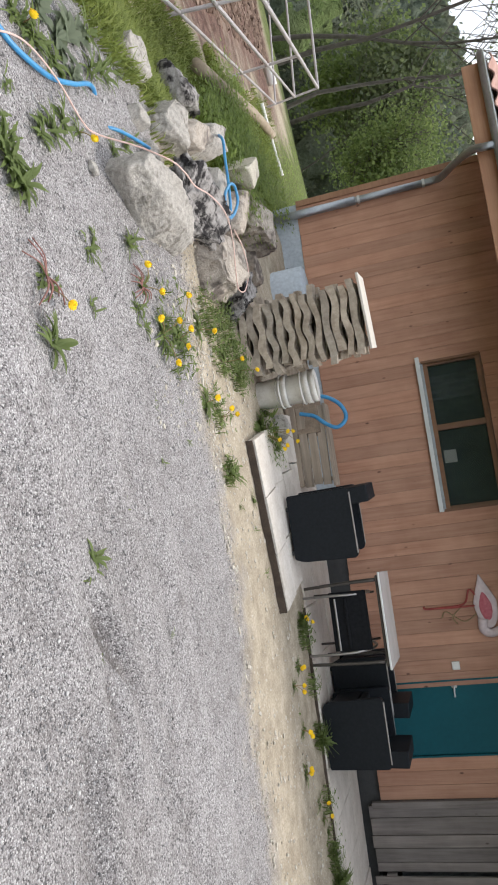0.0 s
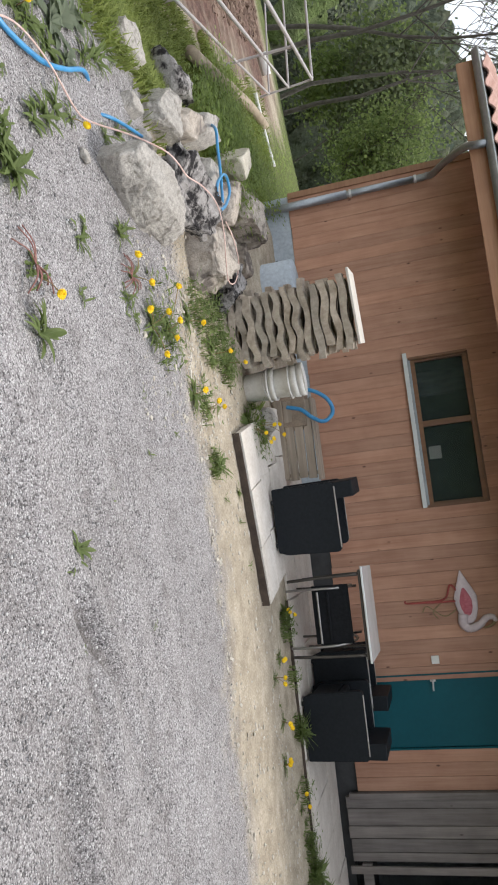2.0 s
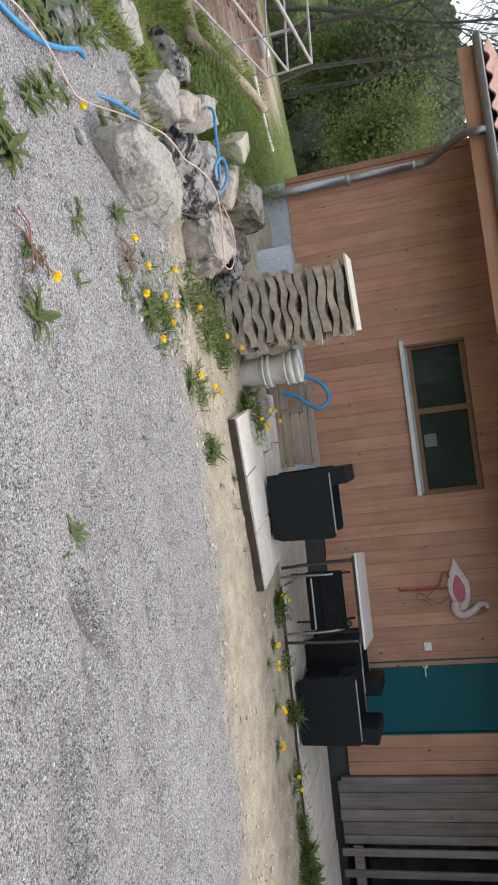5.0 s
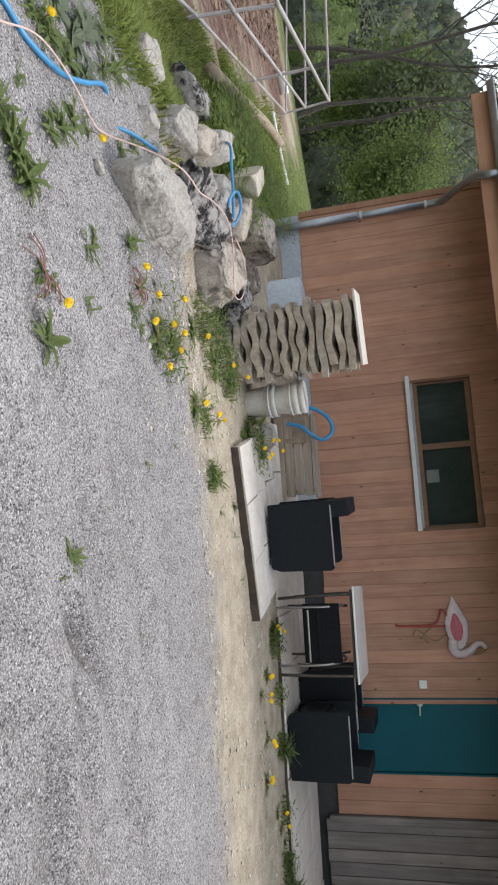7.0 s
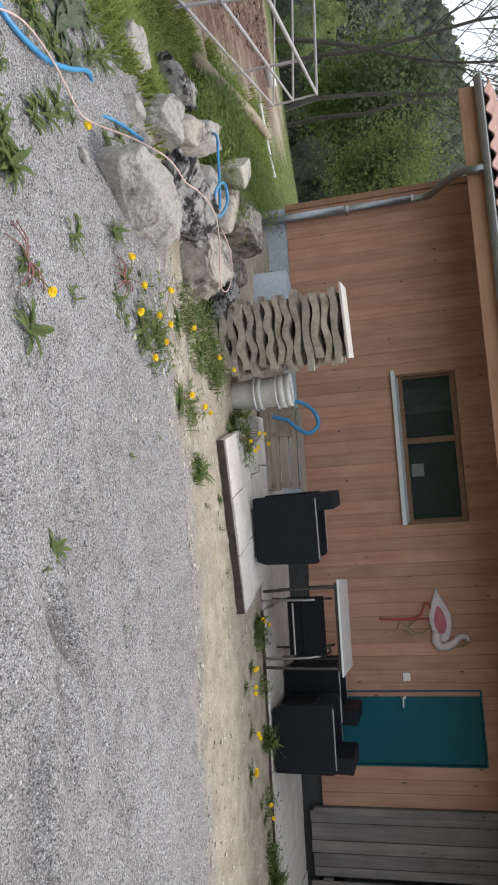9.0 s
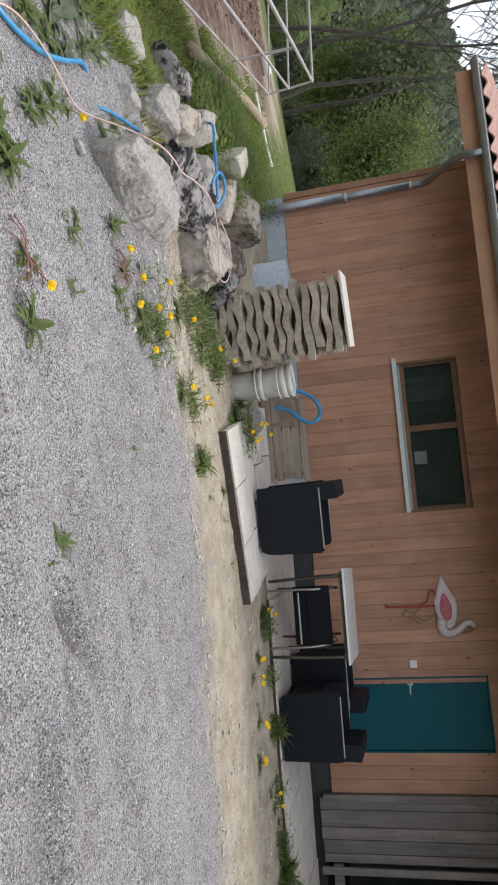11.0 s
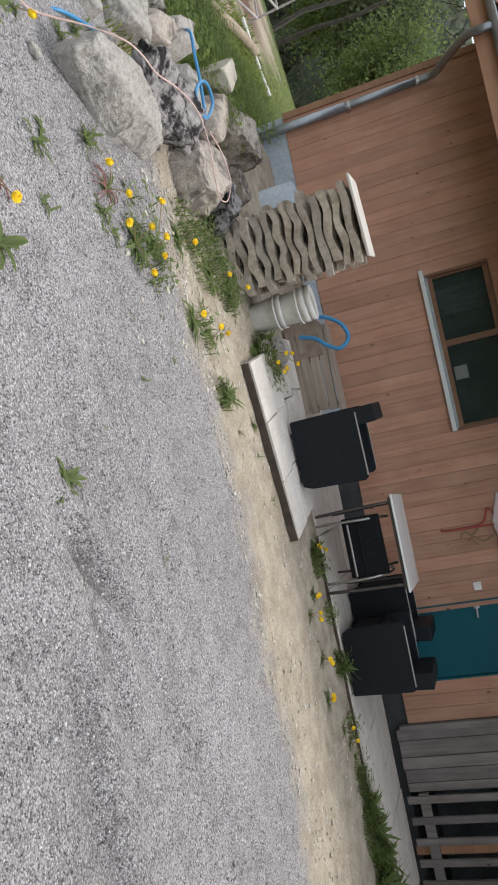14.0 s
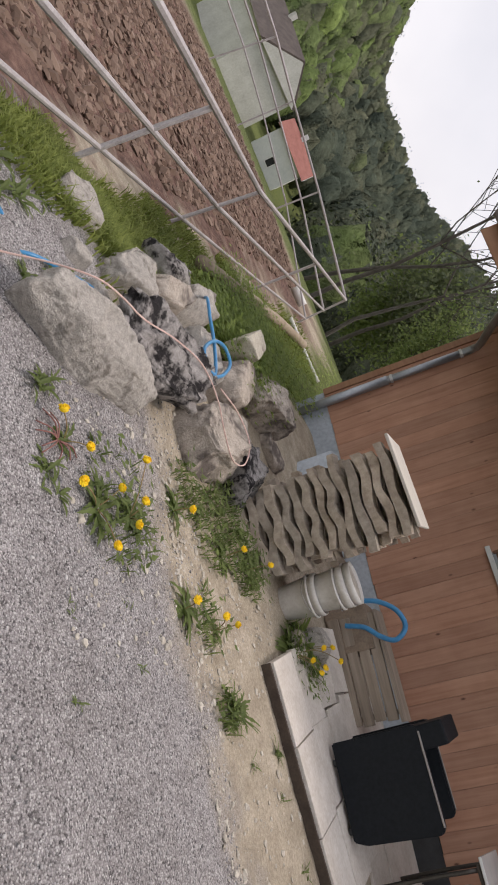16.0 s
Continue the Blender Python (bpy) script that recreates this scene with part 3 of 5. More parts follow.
    part("rose_plate", box(2.635, 2.675, WY + 0.012, WY + 0.019, 1.16, 1.22, 0.003), M_ALU, h)


make_door()
sock = tagged(finish("wall_socket", box(2.385, 2.475, WY - 0.035, WY - 0.004, 1.205, 1.29, 0.008), M_WHITE), "small square white socket on the larch wall", "socket")
part("cover", box(2.40, 2.46, WY - 0.042, WY - 0.035, 1.22, 1.275, 0.003), M_WHITE, sock)

# roof over the front, rising from the eave to the ridge
EAVE_Y, EAVE_Z, SLOPE = 7.80, 2.485, math.tan(radians(17))
RX0, RX1 = -3.92, 9.4


def slanted(x0, x1, ya, yb, drop, thick, bevel=0.0):
    bm = bmesh.new()
    vs = []
    for xx in (x0, x1):
        for yy in (ya, yb):
            zz = EAVE_Z + (yy - EAVE_Y) * SLOPE - drop
            vs += [bm.verts.new((xx, yy, zz)), bm.verts.new((xx, yy, zz + thick))]
    for f in ((0, 1, 3, 2), (4, 6, 7, 5), (0, 4, 5, 1), (2, 3, 7, 6), (0, 2, 6, 4), (1, 5, 7, 3)):
        bm.faces.new([vs[k] for k in f])
    bmesh.ops.recalc_face_normals(bm, faces=bm.faces[:])
    if bevel:
        bmesh.ops.bevel(bm, geom=bm.edges[:], offset=bevel, segments=1, affect="EDGES")
    return bm


roof = tagged(finish("roof", slanted(RX0, RX1, EAVE_Y + 0.03, 13.0, -0.02, 0.08), M_SOFFIT), "tiled roof with a wooden eave over the terrace", "roof", kind="structure")
bm = bmesh.new()
for f in ((RX0, RX1),):
    zr = EAVE_Z + (13.0 - EAVE_Y) * SLOPE
    vs = [bm.verts.new(v) for v in ((RX0, 13, zr + .02), (RX1, 13, zr + .02), (RX1, 18.2, EAVE_Z + .05), (RX0, 18.2, EAVE_Z + .05), (RX0, 13, zr + .1), (RX1, 13, zr + .1), (RX1, 18.2, EAVE_Z + .13), (RX0, 18.2, EAVE_Z + .13))]
    for q in ((0, 1, 2, 3), (4, 7, 6, 5), (0, 4, 5, 1), (2, 6, 7, 3), (0, 3, 7, 4), (1, 5, 6, 2)):
        bm.faces.new([vs[k] for k in q])
part("rear_slope", bm, M_ROOFR, roof)
part("fascia", box(RX0 + 0.02, RX1, EAVE_Y, EAVE_Y + 0.03, EAVE_Z - 0.16, EAVE_Z + 0.06, 0.004), M_TRIM, roof, "larch fascia board")
part("verge_board", slanted(RX0, RX0 + 0.03, EAVE_Y + 0.03, 13.0, 0.12, 0.2, 0.003), M_TRIM, roof)
for k in range(16):
    xx = RX0 + 0.35 + k * 0.85
    part("rafter", slanted(xx, xx + 0.08, EAVE_Y + 0.03, WY + 0.03, 0.11, 0.12), M_SOFFIT, roof)


def gutter():
    g = empty("gutter", pose(0, 0, 0), "half-round zinc gutter with a downpipe at the corner", "gutter", kind="structure")
    bm = bmesh.new()
    r, n = 0.065, 12
    rings = []
    for xx in (RX0 - 0.03, RX1):
        rings.append([bm.verts.new((xx, EAVE_Y - 0.07 + math.cos(a) * rr, EAVE_Z + 0.06 + math.sin(a) * rr)) for rr in (r, r - 0.006) for a in [math.pi + math.pi * k / n for k in range(n + 1)]])
    m = n + 1
    for k in range(n):
        for o in (0, m):
            bm.faces.new((rings[0][o + k], rings[0][o + k + 1], rings[1][o + k + 1], rings[1][o + k]))
    for e in (0, n):
        bm.faces.new((rings[0][e], rings[0][m + e], rings[1][m + e], rings[1][e]))
    bm.faces.new([rings[0][m + k] for k in range(m)])
    bmesh.ops.recalc_face_normals(bm, faces=bm.faces[:])
    part("trough", bm, M_ZINC, g)
    part("bead", tube([(RX0 - 0.03, EAVE_Y - 0.135, EAVE_Z + 0.06), (RX1, EAVE_Y - 0.135, EAVE_Z + 0.06)], 0.009, 8), M_ALU, g, "", True)
    part("drip_edge", box(RX0, RX1, EAVE_Y - 0.03, EAVE_Y + 0.10, EAVE_Z + 0.085, EAVE_Z + 0.092), M_ZINC, g)
    px = -3.23
    path = [(px + 0.32, EAVE_Y - 0.07, EAVE_Z), (px + 0.32, EAVE_Y - 0.07, EAVE_Z - 0.10), (px + 0.24, EAVE_Y + 0.08, EAVE_Z - 0.2), (px + 0.12, 8.3, 2.13), (px + 0.03, WY - 0.16, 1.99), (px, WY - 0.08, 1.93), (px, WY - 0.065, 1.85), (px, WY - 0.065, 1.75)]
    part("offset_pipe", tube(smoothed(path, 6), 0.042, 14), M_ZINC, g, "dull zinc offset elbow", True)
    part("downpipe", tube([(px, WY - 0.065, 1.78), (px, WY - 0.065, 1.0), (px, WY - 0.065, -0.3)], 0.042, 14), M_ZINC, g, "", True)
    for z in (1.77, 0.98):
        part("bracket", tube([(px, WY - 0.065, z), (px, WY - 0.065, z + 0.03)], 0.05, 14), M_ALU, g)
    part("standpipe", tube([(px, WY - 0.065, 0.95), (px, WY - 0.065, -0.6)], 0.052, 14), M_ZINC, g, "wider grey standpipe", True)


gutter()


# eave tiles
def tile_mesh():
    bm = bmesh.new()
    n, L = 8, 0.36
    rows = []
    for yy, zz in ((0, 0.0), (L, 0.0)):
        for t in (0, -0.014):
            rows.append([bm.verts.new((-0.105 + 0.21 * k / n, yy, 0.028 * math.sin(math.pi * 2 * k / n + 0.4) + t)) for k in range(n + 1)])
    for a, b in ((0, 2), (1, 3), (0, 1), (2, 3)):
        for k in range(n):
            bm.faces.new((rows[a][k], rows[a][k + 1], rows[b][k + 1], rows[b][k]))
    for k in (0, n):
        bm.faces.new((rows[0][k], rows[1][k], rows[3][k], rows[2][k]))
    bmesh.ops.recalc_face_normals(bm, faces=bm.faces[:])
    me = bpy.data.meshes.new("tile")
    bm.to_mesh(me)
    bm.free()
    me.materials.append(M_TILE)
    return me


TILE = tile_mesh()
rt = random.Random(2)
for row in range(4):
    for k in range(62):
        yy = EAVE_Y - 0.07 + row * 0.31
        o = new("tile", TILE)
        o.parent = roof
        o.matrix_world = pose(RX0 + 0.1 + k * 0.212, yy, EAVE_Z + 0.145 + (yy - EAVE_Y) * SLOPE + rt.uniform(-0.004, 0.004), 19 + rt.uniform(-1, 1), 0, rt.uniform(-1, 1))

# slatted front of the lean-to
lean = tagged(finish("wall_slatted", box(4.58, 9.0, WY - 0.06, WY - 0.01, 0.16, 0.27, 0.004), M_GREYBOARD), "open slatted wall of grey weathered boards", "wall", kind="structure")
part("rail", box(4.58, 9.0, WY - 0.06, WY - 0.01, 2.2, 2.3, 0.004), M_GREYBOARD, lean)
k = 0
while 4.60 + k * 0.222 < 9.0:
    xx = 4.60 + k * 0.222 + rt.uniform(-0.008, 0.008)
    part("slat", box(xx, xx + 0.075, WY - 0.095, WY - 0.062, 0.03 + rt.uniform(-0.01, 0.01), TOP, 0.003), M_GREYBOARD, lean)
    k += 1
tagged(finish("post", box(5.17, 5.27, WY + 0.02, WY + 0.1, 0.0, TOP - 0.07, 0.004), M_TRIM), "orange-brown upright board behind the slats", "post")


# an unseen block added beside the lean-to; closes the yard and shades its end
tagged(finish("wall_wing", box(5.9, 9.0, 3.6, WY - 0.12, -0.3, 3.3), M_GREYBOARD), "unseen grey boarded block added to shade the terrace's end", "wall", kind="structure")


# ---------- terrace ----------
M_EDGING = plain("dark_brown_edging", (0.045, 0.032, 0.024), (0.09, 0.066, 0.05), 9, 0.9)


def slab_mesh(w, d, seed, h=0.06):
    bm = box(-w / 2, w / 2, -d / 2, d / 2, -h, 0, 0.005)
    return bm


terrace = empty("terrace", pose(0, 0, 0), "terrace of pale concrete slabs laid loose on sand", "paving", kind="structure")
slab_data = {}


def lay(cx, cy, w, d, rz, tilt=0.0, z=0.0):
    key = (w, d)
    if key not in slab_data:
        bm = slab_mesh(w - 0.008, d - 0.008, 0)
        me = bpy.data.meshes.new("slab")
        bm.to_mesh(me)
        bm.free()
        me.materials.append(M_SLAB)
        slab_data[key] = me
    ob = new("slab", slab_data[key])
    ob.parent = terrace
    ob.matrix_world = pose(cx, cy, z, tilt, 0, rz)
    return ob


rs = random.Random(9)
# the loose front row of slabs, at an angle to the house
ax, ay, ang = 0.0, 6.0, 17.0
for k, (wd, off) in enumerate(((0.5, 0.0), (0.5, 0.0), (0.5, -0.01))):
    ca, sa = math.cos(radians(ang)), math.sin(radians(ang))
    ux = 0.25 + 0.5 * k
    lay(ax + ux * ca - (0.2 + off) * sa, ay + ux * sa + (0.2 + off) * ca, 0.5, 0.4, ang + rs.uniform(-1, 1), 0, 0.02 + rs.uniform(-0.004, 0.004))
for row in range(1, 4):
    for k in range(3):
        ux, uy = 0.25 + 0.5 * k + rs.uniform(-0.01, 0.01), 0.2 + 0.4 * row + 0.01
        lay(ax + ux * ca - uy * sa, ay + ux * sa + uy * ca, 0.5, 0.4, ang * (1 - 0.2 * row) + rs.uniform(-1.5, 1.5), 0, 0.012 + rs.uniform(-0.006, 0.006))
bm = box(0.0, 1.5, -0.03, -0.012, -0.09, 0.008, 0.003, m=pose(ax, ay, 0, 0, 0, ang))
tagged(finish("edging", bm, M_EDGING), "thin dark brown strip along the front slabs", "edging", kind="structure")
bm = box(1.5, 5.5, 7.30, 7.318, -0.12, -0.03, 0.003)
tagged(finish("edging", bm, M_EDGING), "thin dark brown strip along the terrace", "edging", kind="structure")
# the rows along the house
for row in range(3):
    for k in range(8):
        lay(1.75 + 0.5 * k + rs.uniform(-0.006, 0.006), 7.58 + 0.5 * row, 0.5, 0.5, rs.uniform(-0.8, 0.8), 0, -0.02 + rs.uniform(-0.006, 0.006))
for row in range(3):
    for k in range(3):
        lay(0.25 + 0.5 * k + rs.uniform(-0.006, 0.006), 7.63 + 0.5 * row, 0.5, 0.5, rs.uniform(-0.8, 0.8), 0, -0.035 + rs.uniform(-0.004, 0.004))


# ---------- furniture ----------
def moulded_chair(name="armchair"):
    """Low box-shaped garden chair that faces +x."""
    c = empty(name, pose(0, 0, 0), "black moulded-wicker garden armchair with flat solid sides", "armchair", "armchairs on the terrace")
    L, W = 0.58, 0.62
    def panel(y0, y1):
        bm = bmesh.new()
        prof = [(-L / 2 - 0.03, 0.02), (L / 2 - 0.03, 0.02), (L / 2, 0.10), (L / 2 + 0.01, 0.575), (L / 2 - 0.02, 0.60), (-L / 2 - 0.02, 0.60), (-L / 2 - 0.045, 0.57)]
        a = [bm.verts.new((p, y0, q)) for p, q in prof]
        b = [bm.verts.new((p, y1, q)) for p, q in prof]
        bm.faces.new(a), bm.faces.new(b[::-1])
        for i in range(len(a)):
            j = (i + 1) % len(a)
            bm.faces.new((a[i], b[i], b[j], a[j]))
        bmesh.ops.recalc_face_normals(bm, faces=bm.faces[:])
        bmesh.ops.bevel(bm, geom=bm.edges[:], offset=0.008, segments=2, affect="EDGES")
        return bm
    part("side_panel", panel(-W / 2, -W / 2 + 0.07), M_WICKER, c)
    part("side_panel", panel(W / 2 - 0.07, W / 2), M_WICKER, c)
    # pale strips that draw the light catching the arms' top edges
    for s in (-1, 1):
        part("arm_edge", box(-L / 2 + 0.0, L / 2 - 0.03, s * (W / 2 - 0.004) - 0.006, s * (W / 2 - 0.004) + 0.006, 0.592, 0.604, 0.003), M_STEEL, c, "thin pale strip drawn as the glint along the arm")
    part("seat", box(-L / 2 + 0.02, L / 2 - 0.01, -W / 2 + 0.07, W / 2 - 0.07, 0.10, 0.34, 0.012), M_WICKER, c)
    bm = box(-0.07, 0.08, -W / 2 + 0.004, W / 2 - 0.004, 0.30, 0.76, 0.012, m=Matrix.Translation((-L / 2 + 0.05, 0, 0)) @ pose(0, 0, 0.35, 0, -3, 0) @ Matrix.Translation((0, 0, -0.35)))
    part("backrest", bm, M_WICKER, c)
    part("cushion", box(-L / 2 + 0.08, L / 2 - 0.02, -W / 2 + 0.08, W / 2 - 0.08, 0.34, 0.41, 0.025), M_CUSHION, c)
    for a in (-1, 1):
        for b in (-1, 1):
            part("foot", lathe([(0.0, 0.0), (0.022, 0.0), (0.024, 0.02), (0.0, 0.021)], 10), M_RUBBER_SHADE, c).location = (a * (L / 2 - 0.09), b * (W / 2 - 0.035), 0.0)
    return c


chair = moulded_chair()
chair.matrix_world = pose(0.735, 7.12, 0.02, 0, 0, 6)
chair["label"] = "black moulded-wicker garden armchair standing on loose slabs"
ch2 = copy_thing(chair, pose(2.70, 7.66, -0.02, 0, 0, 178))
ch2["label"] = "black moulded-wicker garden armchair beside the bistro table"
ch3 = copy_thing(chair, pose(2.44, 8.36, -0.02, 0, 0, 178))
ch3["label"] = "black moulded-wicker garden armchair drawn up against the wall"


def tube_chair():
    c = empty("metal_chair", pose(0, 0, 0), "stacking chair with bent grey tube arms and black sling", "chair")
    for s in (-1, 1):
        y = s * 0.27
        part("arm", tube(smoothed([(y, -0.24, 0.0), (y, -0.25, 0.3), (y * 0.97, -0.2, 0.52), (y * 0.95, 0.0, 0.60), (y * 0.92, 0.2, 0.56), (y * 0.85, 0.27, 0.42)], 6), 0.013), M_STEEL, c, "bowed grey tube arm", True)
        part("back_leg", tube(smoothed([(y * 0.9, 0.30, 0.0), (y * 0.88, 0.22, 0.4), (y * 0.85, 0.28, 0.62)], 6), 0.012), M_PIPE, c, "", True)
    bm = box(-0.23, 0.23, -0.22, 0.22, 0.38, 0.405, 0.01)
    part("seat", bm, M_CUSHION, c)
    part("backrest", box(-0.275, 0.275, -0.012, 0.012, 0.0, 0.36, 0.008, m=pose(-0.02, -0.175, 0.24, 6, 0, 0)), M_CUSHION, c)
    part("crossbar", tube([(-0.24, -0.24, 0.30), (0.24, -0.24, 0.30)], 0.01), M_STEEL, c)
    part("crossbar", tube([(-0.24, 0.24, 0.30), (0.24, 0.24, 0.30)], 0.01), M_STEEL, c)
    return c


tube_chair().matrix_world = pose(1.68, 7.50, -0.03, 0, 0, 0)


def table():
    t = empty("garden_table", pose(0, 0, 0), "small garden table with a pale glass top and dark tube legs", "table")
    part("tabletop", box(-0.44, 0.44, -0.44, 0.44, 0.712, 0.732, 0.007), M_TABLE, t, "pale frosted top")
    for s in (-1, 1):
        part("top_frame", tube([(-0.40, s * 0.40, 0.695), (0.40, s * 0.40, 0.695)], 0.013), M_PIPE, t)
        part("top_frame", tube([(s * 0.40, -0.40, 0.695), (s * 0.40, 0.40, 0.695)], 0.013), M_PIPE, t)
        for q in (-1, 1):
            part("leg", tube(smoothed([(s * 0.37, q * 0.38, 0.70), (s * 0.365, q * 0.385, 0.35), (s * 0.35, q * 0.40, 0.0)], 4), 0.015), M_PIPE, t, "", True)
    return t


table().matrix_world = pose(1.69, 7.60, 0.0, 0, 0, -3)


# ---------- flamingo on the wall ----------
def flamingo():
    bm = bmesh.new()
    def blob(cx, cz, rx, rz, rot, th, mat, pinch=0.0):
        one = bmesh.new()
        bmesh.ops.create_uvsphere(one, u_segments=20, v_segments=12, radius=1)
        for v in one.verts:
            k = 1 - pinch * max(-v.co.x, 0)
            v.co = Vector((v.co.x * rx, v.co.y * th, v.co.z * rz * k))
        bmesh.ops.transform(one, matrix=pose(cx, WY - 0.035, cz, 0, rot, 0), verts=one.verts)
        n0 = len(bm.faces)
        join(bm, one)
        bm.faces.ensure_lookup_table()
        for f in bm.faces[n0:]:
            f.material_index = mat
    def limb(pts, r, mat, radii=None):
        n0 = len(bm.faces)
        pp = smoothed(pts, 6)
        tube(pp, r, 8, bm, radii=[r[0] + (r[1] - r[0]) * i / (len(pp) - 1) for i in range(len(pp))] if isinstance(r, tuple) else None) if not isinstance(r, tuple) else tube(pp, 0, 8, bm, radii=[r[0] + (r[1] - r[0]) * i / (len(pp) - 1) for i in range(len(pp))])
        bm.faces.ensure_lookup_table()
        for f in bm.faces[n0:]:
            f.material_index = mat
    y = WY - 0.035
    blob(1.76, 1.665, 0.30, 0.125, -4, 0.022, 0, 0.8)
    blob(1.80, 1.665, 0.20, 0.085, -4, 0.03, 1, 0.6)
    limb([(1.95, y, 1.62), (2.06, y, 1.61), (2.11, y, 1.68), (2.07, y, 1.79), (2.005, y, 1.86), (2.0, y, 1.93), (2.05, y, 1.955)], (0.06, 0.024), 0)
    limb([(2.05, y, 1.95), (2.09, y, 1.90), (2.115, y, 1.82)], (0.022, 0.007), 3)
    limb([(1.72, y, 1.60), (1.62, y, 1.52), (1.77, y, 1.44), (1.79, y, 1.2), (1.79, y, 1.02), (1.76, y, 1.0)], 0.011, 2)
    limb([(1.80, y, 1.60), (1.80, y, 1.3), (1.79, y, 1.04)], 0.011, 2)
    limb([(1.86, y, 1.60), (1.96, y, 1.42), (1.84, y, 1.24), (1.90, y, 1.18)], 0.007, 3)
    limb([(1.79, y, 1.42), (1.90, y, 1.30), (1.98, y, 1.34)], 0.007, 3)
    ob = finish("flamingo_ornament", bm, M_FEATHER, smooth=True)
    for m in (M_PINK, M_RED, M_OLIVE):
        ob.data.materials.append(m)
    return tagged(ob, "white and pink painted metal flamingo hung on the larch wall", "wall ornament")


flamingo()


# ---------- rocks ----------
def rock(size, m, mat, seed, label, rough=0.16, name="rock", cuts=5, detail=4):
    bm = bmesh.new()
    bmesh.ops.create_icosphere(bm, subdivisions=detail, radius=1)
    r = random.Random(seed)
    planes = []
    for _ in range(cuts + 5):
        n = Vector((r.gauss(0, 1), r.gauss(0, 1), r.gauss(0, 0.8))).normalized()
        planes.append((n, r.uniform(0.52, 0.78)))
    planes += [(Vector((0, 0, 1)), 0.72), (Vector((1, 0, 0)), 0.85), (Vector((-1, 0, 0)), 0.85), (Vector((0, -1, 0)), 0.8), (Vector((0, 1, 0)), 0.8)]
    o = Vector((r.uniform(0, 50), r.uniform(0, 50), r.uniform(0, 50)))
    for v in bm.verts:
        p = Vector([math.copysign(abs(c) ** 0.55, c) for c in v.co]) * 0.85
        for n, d in planes:
            h = p.dot(n) - d
            if h > 0:
                p -= n * h
        q = p * 1.4 + o
        k = noise.fractal(q, 1.0, 2.0, 3) * rough * 0.8 + noise.fractal(q * 5.5, 0.8, 2.0, 4) * rough * 0.5
        p += v.co.normalized() * k
        v.co = p
    for ax in range(3):
        lo, hi = min(v.co[ax] for v in bm.verts), max(v.co[ax] for v in bm.verts)
        for v in bm.verts:
            v.co[ax] = ((v.co[ax] - lo) / (hi - lo) - 0.5) * size[ax]
    ob = finish(name, bm, mat, smooth=True)
    ob.matrix_world = m
    return tagged(ob, label, "rock", "rocks along the yard's edge")


LARGE_ROCKS = [
    ((0.40, 1.15, 0.42), pose(-1.40, 4.74, 0.10, 0, 4, 2), M_ROCKD, 8, "dark pitted boulder stained black beside the pale one", 0.26),
    ((0.46, 0.72, 0.42), pose(-1.30, 5.56, 0.01, 0, 0, 20), M_ROCKB, 5, "brown-grey boulder with a loop of cord on it", 0.14),
    ((0.40, 0.52, 0.36), pose(-1.22, 6.0, -0.02, 0, 0, 40), M_ROCKD, 15, "dark rough boulder among weeds", 0.22),
    ((0.42, 0.66, 0.54), pose(-2.02, 4.72, -0.12, 6, -8, 12), M_ROCK, 11, "grey limestone block leaning on the others", 0.09),
    ((0.42, 0.46, 0.42), pose(-3.10, 5.78, -0.28, 0, 0, 10), M_ROCKD, 21, "white and dark stone in the grass", 0.15),
    ((0.22, 0.70, 0.40), pose(-2.18, 5.12, -0.04, 0, 6, 22), M_ROCKB, 23, "flat brown stone lying between larger ones", 0.12),
]
SMALL_ROCKS = [
    ((0.28, 0.58, 0.42), pose(-2.36, 5.46, -0.03, 0, 0, 20), M_ROCK, 29, "pale flat stone under the blue hose", 0.10),
    ((0.32, 0.44, 0.42), pose(-1.86, 5.36, 0.0, 0, 0, 0), M_ROCK, 33, "white stone wedged under the blue hose", 0.12),
    ((0.34, 0.66, 0.42), pose(-2.02, 6.08, -0.02, 0, 0, 30), M_ROCKB, 31, "rounded brown limestone boulder", 0.10),
    ((0.48, 0.66, 0.54), pose(-2.20, 6.74, -0.04, 0, 0, 10), M_ROCKB, 37, "rounded boulder with a dark top near the house", 0.12),
    ((0.36, 0.34, 0.30), pose(-1.90, 7.0, -0.12, 0, 0, 0), M_ROCKB, 41, "small brown stone against the boulders", 0.12),
    ((0.22, 0.46, 0.28), pose(-2.52, 6.36, 0.10, 0, 10, 38), M_CREAM, 43, "pale cut stone block on the grassy bank", 0.04),
    ((0.26, 0.34, 0.34), pose(-2.20, 4.22, -0.10, 0, 0, 30), M_ROCK, 47, "grey stone sunk in the grass", 0.10),
    ((0.10, 0.16, 0.16), pose(-1.72, 4.12, 0.02, 0, 0, 0), M_ROCK, 53, "small white stone beside the hose", 0.10),
    ((0.13, 0.12, 0.10), pose(-1.58, 4.28, 0.04, 0, 0, 0), M_ROCK, 59, "small white stone beside the hose", 0.10),
    ((0.07, 0.045, 0.045), pose(-1.06, 3.50, 0.036, 0, 0, 20), M_ROCK, 61, "small loose stone on the gravel", 0.10),
]
for size, m, mat, seed, label, rough in LARGE_ROCKS + SMALL_ROCKS:
    rock(tuple(1.1 * c for c in size), m, mat, seed, label, rough, cuts=3, detail=5 if size[0] * size[1] > 0.25 else 4)


